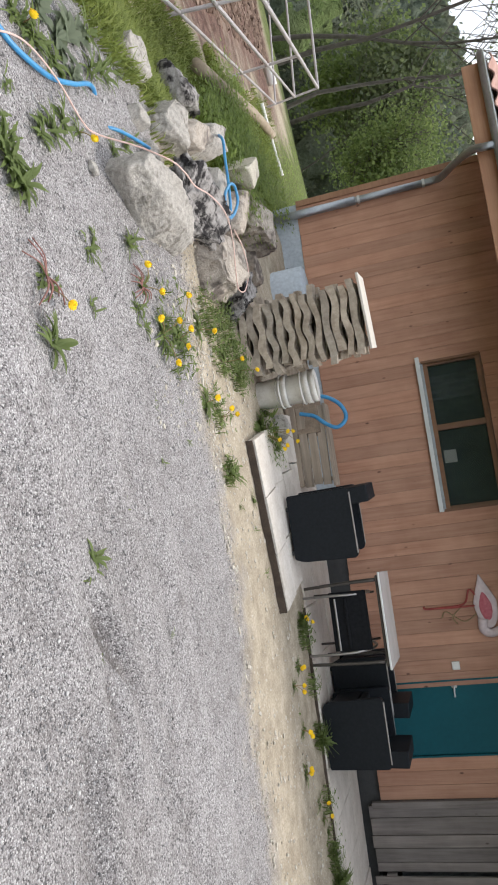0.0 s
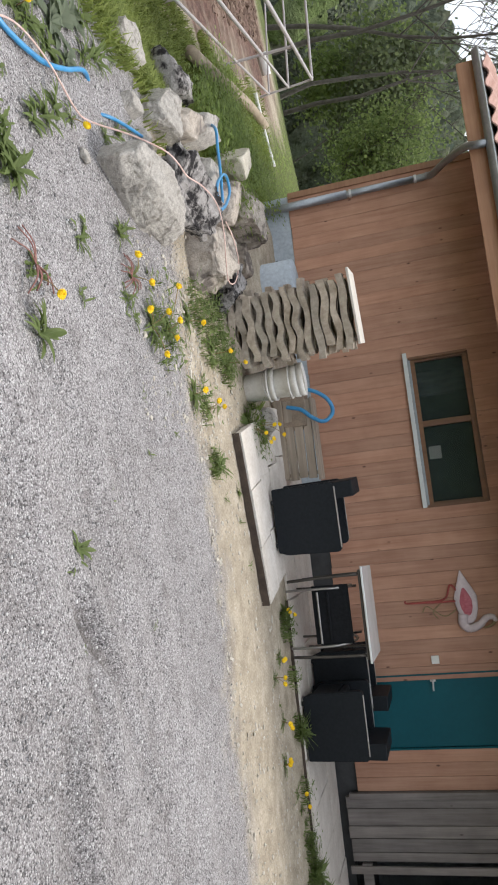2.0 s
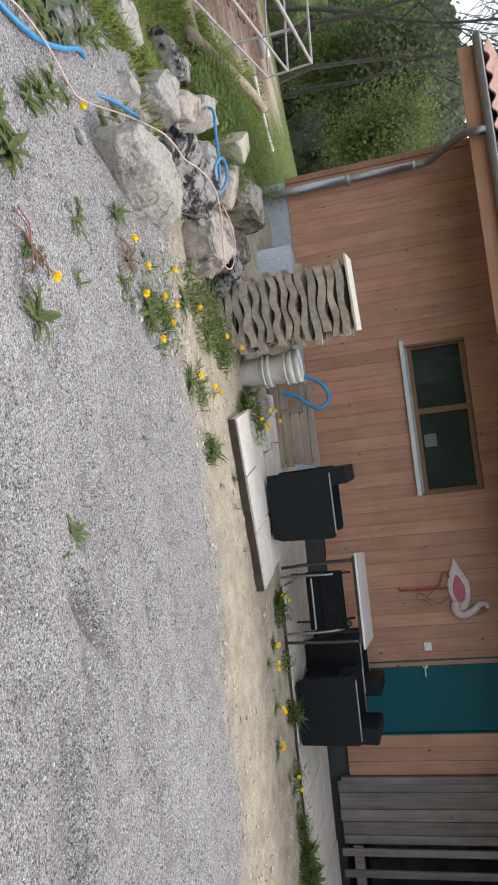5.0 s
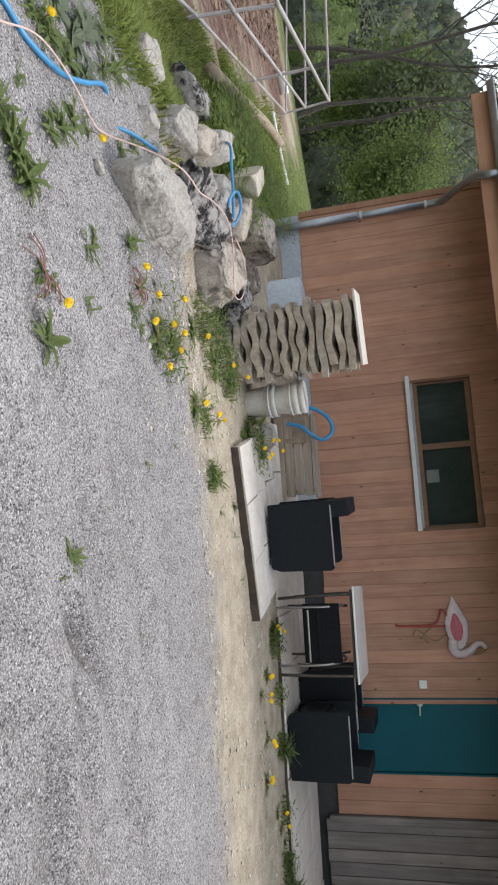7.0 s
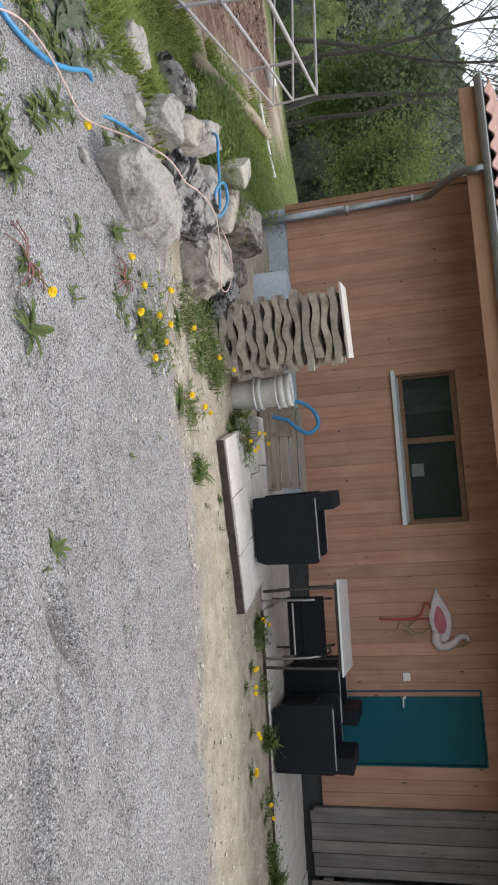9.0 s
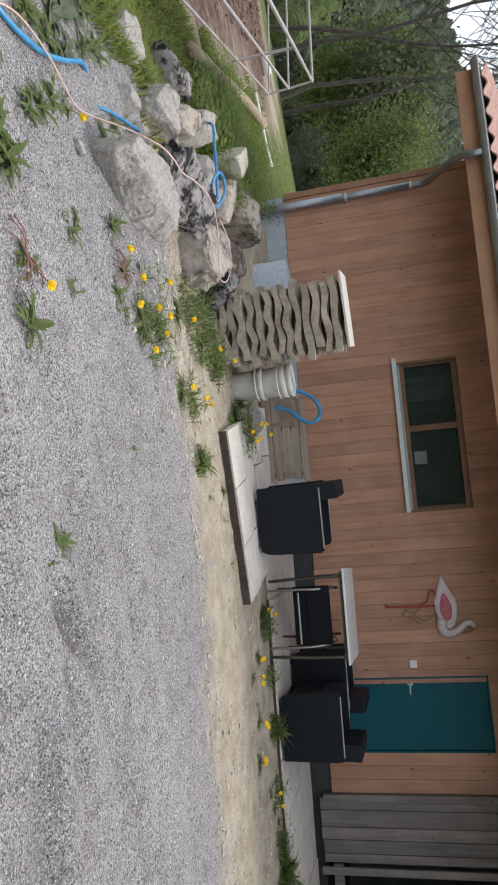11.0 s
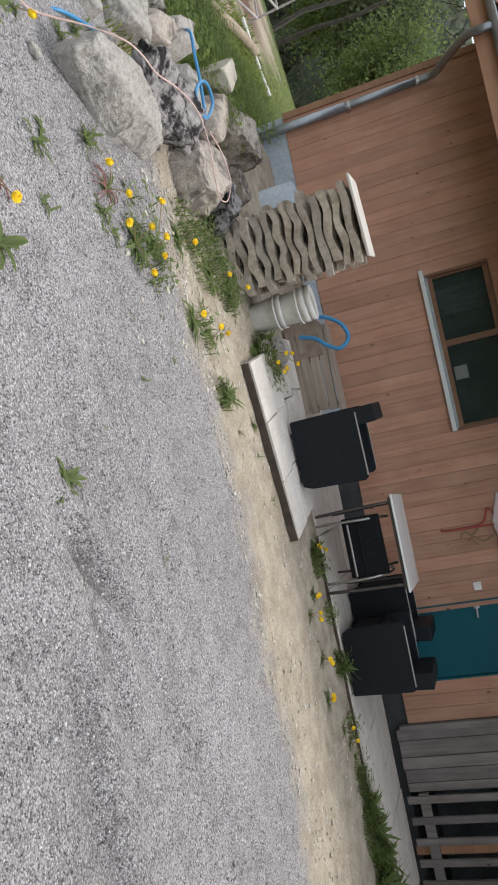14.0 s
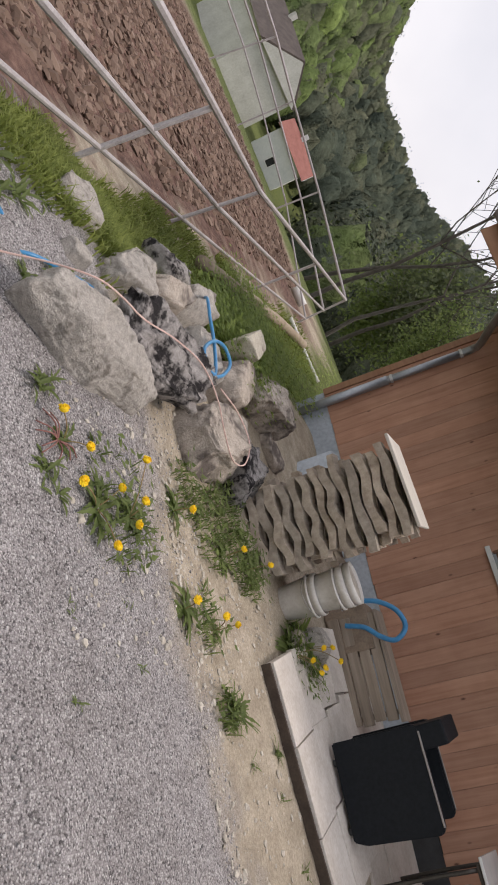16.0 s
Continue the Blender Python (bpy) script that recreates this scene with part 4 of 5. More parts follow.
def long_block():
    """A long broken block: a steep front, a ridge and a paler top, running out to a low tip."""
    near_end = [(-0.05, -0.45, -0.06), (0.0, -0.48, 0.13), (-0.03, -0.42, 0.21), (-0.14, -0.36, 0.25), (-0.20, -0.36, -0.06)]
    middle = [(0.15, 0.07, -0.06), (0.14, 0.04, 0.09), (0.05, -0.16, 0.235), (-0.16, -0.06, 0.285), (-0.23, 0.0, -0.06)]
    far_end = [(0.08, 0.48, -0.06), (0.07, 0.46, 0.07), (0.05, 0.26, 0.195), (-0.09, 0.31, 0.235), (-0.06, 0.57, 0.11), (-0.08, 0.57, -0.06), (-0.20, 0.40, -0.06)]
    bm = bmesh.new()
    for p in near_end + middle + far_end:
        bm.verts.new((p[0] * 0.86, p[1], p[2] * 0.95))
    made = bmesh.ops.convex_hull(bm, input=bm.verts[:])
    bmesh.ops.delete(bm, geom=[g for g in made["geom_interior"] if isinstance(g, bmesh.types.BMVert)], context="VERTS")
    bmesh.ops.triangulate(bm, faces=bm.faces[:])
    for cuts in (5, 3):
        bmesh.ops.subdivide_edges(bm, edges=bm.edges[:], cuts=cuts, use_grid_fill=True)
        bmesh.ops.smooth_vert(bm, verts=bm.verts[:], factor=0.5, use_axis_x=True, use_axis_y=True, use_axis_z=True)
    bm.normal_update()
    moves = []
    for v in bm.verts:
        q = v.co * 4.0 + Vector((7.1, 3.3, 9.7))
        moves.append(v.normal * (0.012 * noise.fractal(q, 1.0, 2.0, 3) + 0.010 * noise.fractal(q * 4.5, 0.8, 2.0, 4) - 0.03 * max(0.0, noise.noise(q * 1.7) - 0.3)))
    for v, d in zip(bm.verts, moves):
        v.co += d
    ob = finish("rock", bm, M_ROCK, smooth=True)
    ob.matrix_world = pose(-1.10, 4.10, 0.03)
    return tagged(ob, "long pale angular limestone boulder at the gravel's edge", "rock", "rocks along the yard's edge")


long_block()


# ---------- hose and cord ----------
def cable(name, pts, r, mat, label, cat):
    return tagged(finish(name, tube(smoothed(pts, 10), r, 10), mat, smooth=True), label, cat)


cable("garden_hose", [(-1.33, 2.50, 0.045), (-1.30, 2.70, 0.046), (-1.26, 2.86, 0.048), (-1.30, 3.12, 0.05), (-1.41, 3.34, 0.05), (-1.53, 3.52, 0.05), (-1.57, 3.64, 0.02), (-1.56, 3.72, -0.03)], 0.0125, M_HOSE, "blue garden hose lying on the gravel", "hose")
cable("garden_hose", [(-1.44, 3.72, -0.01), (-1.46, 3.82, 0.045), (-1.52, 4.02, 0.06), (-1.60, 4.29, 0.06), (-1.66, 4.45, 0.03)], 0.010, M_HOSE, "blue garden hose running under the boulders", "hose")
cable("garden_hose", [(-2.40, 5.50, 0.16), (-2.24, 5.35, 0.24), (-2.05, 5.31, 0.25), (-1.86, 5.28, 0.26), (-1.64, 5.22, 0.27), (-1.49, 5.14, 0.28), (-1.47, 5.02, 0.29), (-1.60, 5.02, 0.29), (-1.80, 5.24, 0.28), (-1.90, 5.46, 0.26), (-1.82, 5.54, 0.25), (-1.64, 5.38, 0.25), (-1.5, 5.18, 0.26)], 0.0115, M_HOSE, "blue garden hose looped over the stones", "hose")
cable("cord", [(-1.10, 2.5, 0.04), (-1.20, 2.68, 0.045), (-1.305, 2.90, 0.07), (-1.30, 3.14, 0.075), (-1.255, 3.42, 0.05), (-1.27, 3.56, 0.06), (-1.255, 3.72, 0.20), (-1.215, 3.86, 0.325), (-1.22, 4.02, 0.345), (-1.27, 4.25, 0.32), (-1.38, 4.6, 0.31), (-1.40, 4.9, 0.31), (-1.30, 5.12, 0.28), (-1.15, 5.25, 0.24), (-1.06, 5.42, 0.20), (-1.12, 5.62, 0.20), (-1.31, 5.72, 0.22), (-1.44, 5.55, 0.24), (-1.42, 5.2, 0.28)], 0.0045, M_ROPE, "faded pink cord trailing over the boulders", "cord")


# ---------- stack of slats ----------
def slat_stack():
    s = empty("slat_stack", pose(-0.98, 6.50, 0.0, 0, 0, 15), "tall stack of warped silver-grey boards topped by a pale board", "wood stack")
    r = random.Random(17)
    layers = 13
    pitch = 1.06 / layers
    for k in range(layers):
        z = -0.06 + (k + 0.5) * pitch
        for j in range(4):
            L = 0.59 + r.uniform(-0.04, 0.06)
            bm = bmesh.new()
            n = 12
            ph, amp, wave = (0.0 if k % 2 else math.pi) + r.uniform(-1.6, 1.6), r.uniform(0.006, 0.017), r.uniform(9, 17)
            prev = None
            wy, wz = 0.062 + r.uniform(-0.006, 0.004), 0.034 + r.uniform(-0.005, 0.003)
            for i in range(n + 1):
                u = i / n - 0.5
                dz = amp * math.sin(u * wave + ph)
                dy = 0.018 * math.sin(u * 9 + ph * 1.7)
                w2 = wz * (1 - 0.25 * abs(math.sin(u * 7 + ph)))
                ring = [bm.verts.new((u * L, a + dy, b + dz)) for a, b in ((-wy, -w2), (wy, -w2), (wy, w2), (-wy, w2))]
                if prev:
                    for q in range(4):
                        bm.faces.new((prev[q], prev[(q + 1) % 4], ring[(q + 1) % 4], ring[q]))
                else:
                    bm.faces.new(ring[::-1])
                prev = ring
            bm.faces.new(prev)
            bmesh.ops.recalc_face_normals(bm, faces=bm.faces[:])
            bmesh.ops.transform(bm, matrix=pose((0.025 if k % 2 else -0.025) + r.uniform(-0.03, 0.03), -0.21 + 0.138 * j + r.uniform(-0.02, 0.02), z, r.uniform(-4, 4), r.uniform(-1.2, 1.2), r.uniform(-2, 2)), verts=bm.verts)
            part("warped_board", bm, M_STACK, s)
    part("top_board", box(-0.34, 0.30, -0.30, 0.30, 1.014, 1.036, 0.006, m=pose(0, 0, 0.012, 0, -1.6, 0)), M_PALEBOARD, s, "pale grey covering board")


slat_stack()


# ---------- buckets ----------
def bucket(m, label, lid=False):
    b = empty("bucket", m, label, "bucket", "nested buckets")
    out = [(0.0, 0.0), (0.115, 0.0), (0.122, 0.01), (0.145, 0.25), (0.152, 0.252), (0.152, 0.285), (0.146, 0.287), (0.140, 0.285), (0.116, 0.012), (0.0, 0.012)]
    part("body", lathe(out, 32), M_BUCKET, b, "", True)
    part("rim", lathe([(0.149, 0.215), (0.158, 0.218), (0.158, 0.228), (0.148, 0.231)], 32), M_BUCKET, b, "", True)
    part("bail", tube(smoothed([(-0.15, 0, 0.24), (-0.12, -0.10, 0.21), (0, -0.158, 0.19), (0.12, -0.10, 0.21), (0.15, 0, 0.24)], 6), 0.003, 6), M_STEEL, b)
    return b


bucket(pose(-0.50, 6.66, -0.06), "dirty white plastic bucket standing on the sandy ground")
bucket(pose(-0.50, 6.66, 0.14, -1, 0, 120), "dirty white plastic bucket nested in another")
b3 = bucket(pose(-0.50, 6.665, 0.20, 2, 2, 200), "dirty white plastic bucket on top of the nest")
part("lid", lathe([(0.0, 0.26), (0.138, 0.262), (0.142, 0.268), (0.0, 0.27)], 28), M_PEBBLE, b3, "dried mud inside the rim")


# ---------- boards by the wall ----------
def plank_crate():
    c = empty("plank_pile", pose(-0.12, 7.95, -0.05, 0, 0, 4), "low pile of grey weathered planks in front of the wall", "planks")
    r = random.Random(3)
    for k in range(4):
        part("plank", box(-0.42, 0.42, -0.30 + 0.02 * k, -0.26 + 0.02 * k, 0.02 + 0.095 * k, 0.105 + 0.095 * k, 0.005, m=pose(r.uniform(-0.02, 0.02), 0, 0, 0, r.uniform(-1, 1), r.uniform(-1, 1))), M_GREYX, c)
    part("top_plank", box(-0.44, 0.44, -0.25, 0.05, 0.40, 0.425, 0.005), M_GREYX, c)
    for s in (-0.36, 0.36):
        part("upright", box(s - 0.02, s + 0.02, -0.22, -0.18, 0.0, 0.40, 0.003), M_GREYX, c)
    return c


plank_crate()
cable("garden_hose", [(-0.66, 7.60, 0.16), (-0.62, 7.61, 0.28), (-0.58, 7.62, 0.42), (-0.49, 7.63, 0.54), (-0.38, 7.63, 0.59), (-0.30, 7.63, 0.57), (-0.25, 7.62, 0.48), (-0.31, 7.61, 0.37), (-0.40, 7.60, 0.27), (-0.45, 7.60, 0.12)], 0.021, M_HOSE, "blue garden hose hanging in a loop over the planks", "hose")
tagged(finish("carton", box(-0.62, -0.24, 7.66, 7.95, -0.06, 0.30, 0.012), M_CARDBOARD), "faded brown carton standing behind the buckets", "box")
rock((0.28, 0.24, 0.26), pose(-0.22, 6.95, 0.02), M_ROCK, 71, "white stone among dandelions beside the buckets", 0.1, detail=3)
rock((0.14, 0.2, 0.14), pose(-0.22, 6.62, -0.02), M_ROCKB, 73, "brown stone among dandelions beside the slabs", 0.1, detail=3)
tagged(finish("barrel", lathe([(0.0, -0.5), (0.27, -0.5), (0.28, -0.45), (0.28, 0.28), (0.26, 0.30), (0.0, 0.30)], 28), M_PLINTH, smooth=True), "blue-grey plastic barrel before the plinth", "barrel").location = (-1.95, 8.1, 0.0)

# ---------- railing round the field ----------
POSTS = [((-2.01, 2.87, -0.09), (-2.21, 3.14, 0.90)), ((-3.31, 4.70, -0.37), (-3.46, 4.96, 0.67)), ((-4.84, 6.85, -0.71), (-4.93, 7.10, 0.40)), ((-6.44, 10.15, -0.80), (-6.55, 10.30, 0.35)), ((-8.04, 13.44, -0.88), (-8.18, 13.51, 0.29)), ((-12.24, 14.27, -0.76), (-12.28, 14.38, 0.34)), ((-14.25, 13.16, -0.54), (-14.28, 13.25, 0.49)), ((-14.87, 11.75, -0.34), (-14.85, 11.92, 0.67)), ((-15.4, 9.9, -0.2), (-15.4, 10.1, 0.8))]
fence = empty("field_railing", pose(0, 0, 0), "pale tube railing with three rails round a tilled field", "railing")
POSTS = [(Vector(a), Vector(b)) for a, b in POSTS]
for a, b in POSTS:
    low = a - (b - a).normalized() * max(0.1, a.z - ridge(a.x, a.y) + 0.1)
    part("post", tube([low, b], 0.022, 8), M_RAIL, fence)
for (a, b), (c, d) in zip(POSTS, POSTS[1:]):
    for u, r in ((0.23, 0.02), (0.58, 0.023), (1.0, 0.028)):
        part("rail", tube([a.lerp(b, u), c.lerp(d, u)], r, 8), M_RAIL, fence)


# ---------- log ----------
def make_log():
    bm = tube(smoothed([(x, y, ridge(x, y) + 0.11) for x, y in ((-4.34, 7.09), (-5.12, 8.77), (-6.40, 11.25), (-7.0, 12.8))], 6), 0.078, 14)
    for v in bm.verts:
        v.co += Vector(noise.noise_vector(v.co * 3)) * 0.012
    return tagged(finish("log", bm, M_LOG, smooth=True), "pale barkless log lying in the grass", "log")


make_log()


cable("drain_hose", [(-2.46, 8.6, 0.01), (-2.35, 8.6, 0.08), (-2.2, 8.6, 0.14), (-2.05, 8.6, 0.17)], 0.022, M_RUBBER_SHADE, "dark hose coiled against the plinth", "hose")
cable("white_tube", [(-7.5, 12.5, ridge(-7.5, 12.5) + 0.06), (-7.23, 12.71, ridge(-7.23, 12.71) + 0.06), (-6.75, 13.05, ridge(-6.75, 13.05) + 0.06), (-6.38, 13.28, ridge(-6.38, 13.28) + 0.06)], 0.045, M_WHITE, "white sheet rolled up on the grass beyond the field", "sheet")
cable("white_tube", [(-9.5, 14.07, ridge(-9.5, 14.07) + 0.1), (-9.3, 14.23, ridge(-9.3, 14.23) + 0.1), (-9.15, 14.34, ridge(-9.15, 14.34) + 0.1)], 0.10, M_WHITE, "white sheet rolled up on the grass beyond the field", "sheet")


# ---------- plants ----------
def leaf_into(V, Fc, base, direction, length, width, droop, jag, r):
    """One toothed leaf that rises and bends over."""
    d = Vector((direction.x, direction.y, 0)).normalized()
    s = Vector((-d.y, d.x, 0))
    n = 7
    i0 = len(V)
    if not V:
        V.append(Vector((0, 0, 0)))
        i0 = 1
    up = direction.z
    for i in range(n + 1):
        t = i / n
        c = base + d * (length * t) + Vector((0, 0, length * (up * t - droop * t * t)))
        w = width * math.sin(math.pi * min(1, 0.12 + 0.88 * t)) ** 0.8
        if jag and i % 2:
            w *= 0.5
        if i == n:
            w = 0.001
        V += [c + s * w + Vector((0, 0, w * 0.3)), c, c - s * w + Vector((0, 0, w * 0.3))]
    Fc.append((0, i0, i0 + 2))
    for i in range(n):
        a = i0 + 3 * i
        Fc += [(a, a + 1, a + 4, a + 3), (a + 1, a + 2, a + 5, a + 4)]


def mesh_of(name, V, Fc, mat, parent=None):
    me = bpy.data.meshes.new(name)
    me.from_pydata([tuple(v) for v in V], [], Fc)
    me.materials.append(mat)
    ob = new(name, me)
    if parent is not None:
        ob.parent = parent
    return ob


def rosette(r, count, length, width, rise=0.5, droop=0.5, jag=True, spread=0.02):
    V, Fc = [], []
    for k in range(count):
        a = r.uniform(0, 2 * math.pi)
        L = length * r.uniform(0.6, 1.15)
        leaf_into(V, Fc, Vector((r.uniform(-spread, spread), r.uniform(-spread, spread), 0)), Vector((math.cos(a), math.sin(a), rise * r.uniform(0.3, 1.6))), L, width * r.uniform(0.7, 1.2), droop * r.uniform(0.6, 1.3), jag, r)
    return V, Fc


def head_mesh():
    bm = bmesh.new()
    rr = random.Random(5)
    for k in range(70):
        a, e = rr.uniform(0, 6.283), rr.uniform(0, 1) ** 0.6 * 1.35
        d = Vector((math.cos(a) * math.sin(e), math.sin(a) * math.sin(e), math.cos(e) * 0.8))
        s = Vector((-math.sin(a), math.cos(a), 0)) * 0.0028
        p0, p1 = d * 0.003, d * rr.uniform(0.021, 0.027)
        bm.faces.new([bm.verts.new(p) for p in (p0 - s, p0 + s, p1 + s, p1 - s)])
    one = bmesh.new()
    bmesh.ops.create_uvsphere(one, u_segments=10, v_segments=6, radius=0.020)
    for v in one.verts:
        v.co.z *= 0.7
    join(bm, one)
    me = bpy.data.meshes.new("flower_head")
    bm.to_mesh(me)
    bm.free()
    me.materials.append(M_YELLOW)
    return me


HEAD = head_mesh()
plant_rng = random.Random(77)


def dandelion(x, y, heads, leaves=16, length=0.13, z=None):
    """A dandelion: a rosette, and heads at the given places (dx, dy, height)."""
    z = ridge(x, y) if z is None else z
    p = empty("dandelion", pose(x, y, z), "yellow dandelion in flower on bare ground" if heads else "leafy dandelion rosette on bare ground", "dandelion", "dandelions in the yard")
    V, Fc = rosette(plant_rng, leaves, length * 0.85, length * 0.095, 0.45, 0.5)
    mesh_of("leaves", V, Fc, M_LEAF, p)
    for dx, dy, h in heads:
        st = part("stem", tube(smoothed([(0, 0, 0), (dx * 0.4, dy * 0.4, h * 0.6), (dx, dy, h)], 4), 0.0028, 5), M_STEM, p, "", True)
        hd = new("flower_head", HEAD)
        hd.parent = st
        hd.location = (dx, dy, h)
        hd.rotation_euler = (plant_rng.uniform(-0.9, 0.1), plant_rng.uniform(-0.3, 0.3), plant_rng.uniform(0, 6))
    return p


def weed(x, y, leaves=14, length=0.11, width=0.014, rise=0.6, label="green leafy weed growing through the gravel", mat=None):
    V, Fc = rosette(plant_rng, leaves, length, width, rise, 0.45, plant_rng.random() < 0.6, 0.03)
    ob = mesh_of("weed", V, Fc, mat or M_LEAF)
    ob.matrix_world = pose(x, y, ridge(x, y))
    return tagged(ob, label, "weed", "weeds in the gravel")


DANDELIONS = [
    ((-0.62, 4.00), [(-0.692, 3.901, 0.11), (-0.594, 4.066, 0.11)], 14, 0.12),
    ((-0.40, 4.20), [(-0.423, 4.007, 0.11), (-0.484, 4.263, 0.12), (-0.223, 4.229, 0.10)], 34, 0.19),
    ((-0.44, 4.46), [(-0.487, 4.452, 0.12), (-0.362, 4.394, 0.11), (-0.735, 4.539, 0.10)], 34, 0.19),
    ((-0.66, 4.98), [(-0.609, 4.93, 0.12)], 26, 0.18),
    ((-0.14, 4.98), [(-0.137, 4.891, 0.10)], 30, 0.18),
    ((-0.10, 5.36), [(-0.128, 5.251, 0.08), (-0.114, 5.412, 0.07)], 14, 0.11),
    ((-0.58, 5.62), [(-0.564, 5.559, 0.12)], 30, 0.2),
    ((-0.60, 6.02), [(-0.562, 5.955, 0.13)], 28, 0.2),
    ((-0.27, 3.03), [(-0.20, 3.07, 0.10)], 10, 0.12),
    ((-1.20, 3.40), [(-1.17, 3.44, 0.09)], 10, 0.1),
    ((-1.46, 2.98), [(-1.42, 2.92, 0.12)], 16, 0.16),
]
for (x, y), heads, n, L in DANDELIONS:
    dandelion(x, y, [(hx - x, hy - y, hz - ridge(x, y)) for hx, hy, hz in heads], n, L)
dandelion(-0.12, 6.52, [(0.08, -0.05, 0.18), (0.16, 0.02, 0.2), (0.12, 0.1, 0.21), (0.0, 0.05, 0.24)], 46, 0.26)
dandelion(-0.20, 6.80, [(0.05, 0.0, 0.24), (0.14, 0.06, 0.26)], 36, 0.25)
for x, y, n, L in ((1.58, 7.16, 3, 0.17), (1.94, 6.78, 2, 0.13), (2.06, 6.55, 2, 0.11), (2.45, 6.65, 2, 0.12), (2.79, 6.58, 3, 0.14), (3.13, 6.92, 1, 0.12), (3.3, 7.0, 1, 0.1)):
    dandelion(x, y, [(plant_rng.uniform(-0.06, 0.06), plant_rng.uniform(-0.06, 0.02), plant_rng.uniform(0.05, 0.11)) for _ in range(n)], 16, L)


def red_stemmed(x, y):
    """A flattened plant whose bare reddish stems spread over the gravel."""
    p = empty("weed", pose(x, y, ridge(x, y)), "flattened weed with bare reddish stems on gravel", "weed", "weeds in the gravel")
    for k in range(9):
        a = plant_rng.uniform(0, 6.283)
        L = plant_rng.uniform(0.09, 0.17)
        d = Vector((math.cos(a), math.sin(a), 0))
        part("stem", tube(smoothed([(0, 0, 0.012), d * L * 0.5 + Vector((0, 0, 0.035)), d * L + Vector((0, 0, 0.012))], 3), 0.0032, 5), M_REDSTEM, p, "", True)
    V, Fc = rosette(plant_rng, 7, 0.10, 0.012, 0.3, 0.4)
    mesh_of("leaves", V, Fc, M_LEAF, p)


M_REDSTEM = plain("red_brown_stem", (0.20, 0.075, 0.07), (0.30, 0.15, 0.12), 30, 0.7)
red_stemmed(-0.31, 2.99)
red_stemmed(-0.60, 3.95)
weed(2.70, 7.26, 70, 0.15, 0.013, 0.9, "dense dark green weed at the terrace's edge")
for x, y, L in ((3.94, 7.2, 0.2), (4.15, 7.22, 0.24), (4.4, 7.28, 0.28), (4.55, 7.1, 0.26), (4.75, 7.3, 0.3), (4.3, 7.1, 0.2)):
    weed(x, y, 80, L * 0.7, L * 0.085, 1.0, "tall dark green weed at the foot of the slatted wall")
weed(1.60, 7.10, 34, 0.13, 0.011, 0.9, "tall green weed between slabs and sand")
weed(-0.20, 6.66, 46, 0.20, 0.019, 0.8, "lush dandelion leaves between buckets and slabs", M_LEAFD)
weed(-0.08, 6.86, 36, 0.18, 0.017, 0.8, "lush dandelion leaves between buckets and slabs", M_LEAFD)
weed(0.30, 5.46, 46, 0.13, 0.012, 0.7, "low spreading green weed on the sand")
GRAVEL_WEEDS = [(-0.77, 2.76, 40, 0.19), (-0.65, 2.87, 40, 0.20), (-0.84, 2.68, 30, 0.18), (-0.71, 2.80, 30, 0.15), (-0.98, 3.05, 18, 0.18), (-1.06, 3.14, 18, 0.18), (-1.16, 3.25, 16, 0.17), (-1.44, 3.05, 24, 0.22), (-1.07, 2.83, 12, 0.12), (-1.44, 3.2, 20, 0.2), (-0.04, 3.01, 18, 0.2), (-0.59, 3.39, 14, 0.18), (-0.66, 3.46, 10, 0.14), (-0.31, 3.38, 9, 0.11), (-0.82, 3.85, 16, 0.16), (-0.86, 3.93, 10, 0.12), (-1.32, 3.77, 18, 0.16), (0.83, 3.19, 16, 0.14), (0.90, 3.16, 8, 0.11), (-0.46, 3.88, 20, 0.14), (-0.38, 3.95, 16, 0.12), (-1.67, 3.58, 18, 0.2), (-1.44, 2.90, 22, 0.2), (-1.75, 3.72, 22, 0.2), (-1.9, 3.62, 22, 0.22)]
EDGE_WEEDS = [(0.48, 6.0, 16, 0.13), (0.55, 5.62, 12, 0.09), (0.75, 5.95, 10, 0.08), (0.35, 4.02, 5, 0.06), (0.05, 4.0, 6, 0.06), (0.6, 3.55, 5, 0.06), (1.25, 3.9, 7, 0.06), (0.2, 4.45, 7, 0.07), (-0.05, 4.4, 6, 0.05), (3.45, 7.1, 16, 0.12), (3.6, 7.05, 14, 0.1), (3.9, 7.05, 20, 0.12), (-0.05, 6.95, 20, 0.14), (0.12, 6.98, 14, 0.1), (-1.45, 3.95, 18, 0.13), (-1.55, 4.1, 10, 0.1), (-1.9, 3.9, 16, 0.14), (-0.3, 5.3, 12, 0.1), (1.1, 6.12, 12, 0.09), (1.25, 3.2, 5, 0.06), (2.3, 6.6, 10, 0.08)]
for x, y, n, L in GRAVEL_WEEDS + EDGE_WEEDS:
    weed(x, y, max(6, int(n * 0.9)), L * 0.62, L * 0.062, 0.6)
for x, y, L in ((-1.70, 3.37, 0.22), (-1.6, 3.27, 0.2), (-1.82, 3.48, 0.22), (-1.66, 3.12, 0.2), (-1.5, 3.38, 0.14)):
    weed(x, y, 16, L * 0.65, L * 0.13, 0.5, "grey-green broad leaves beside the hose", M_BROAD)


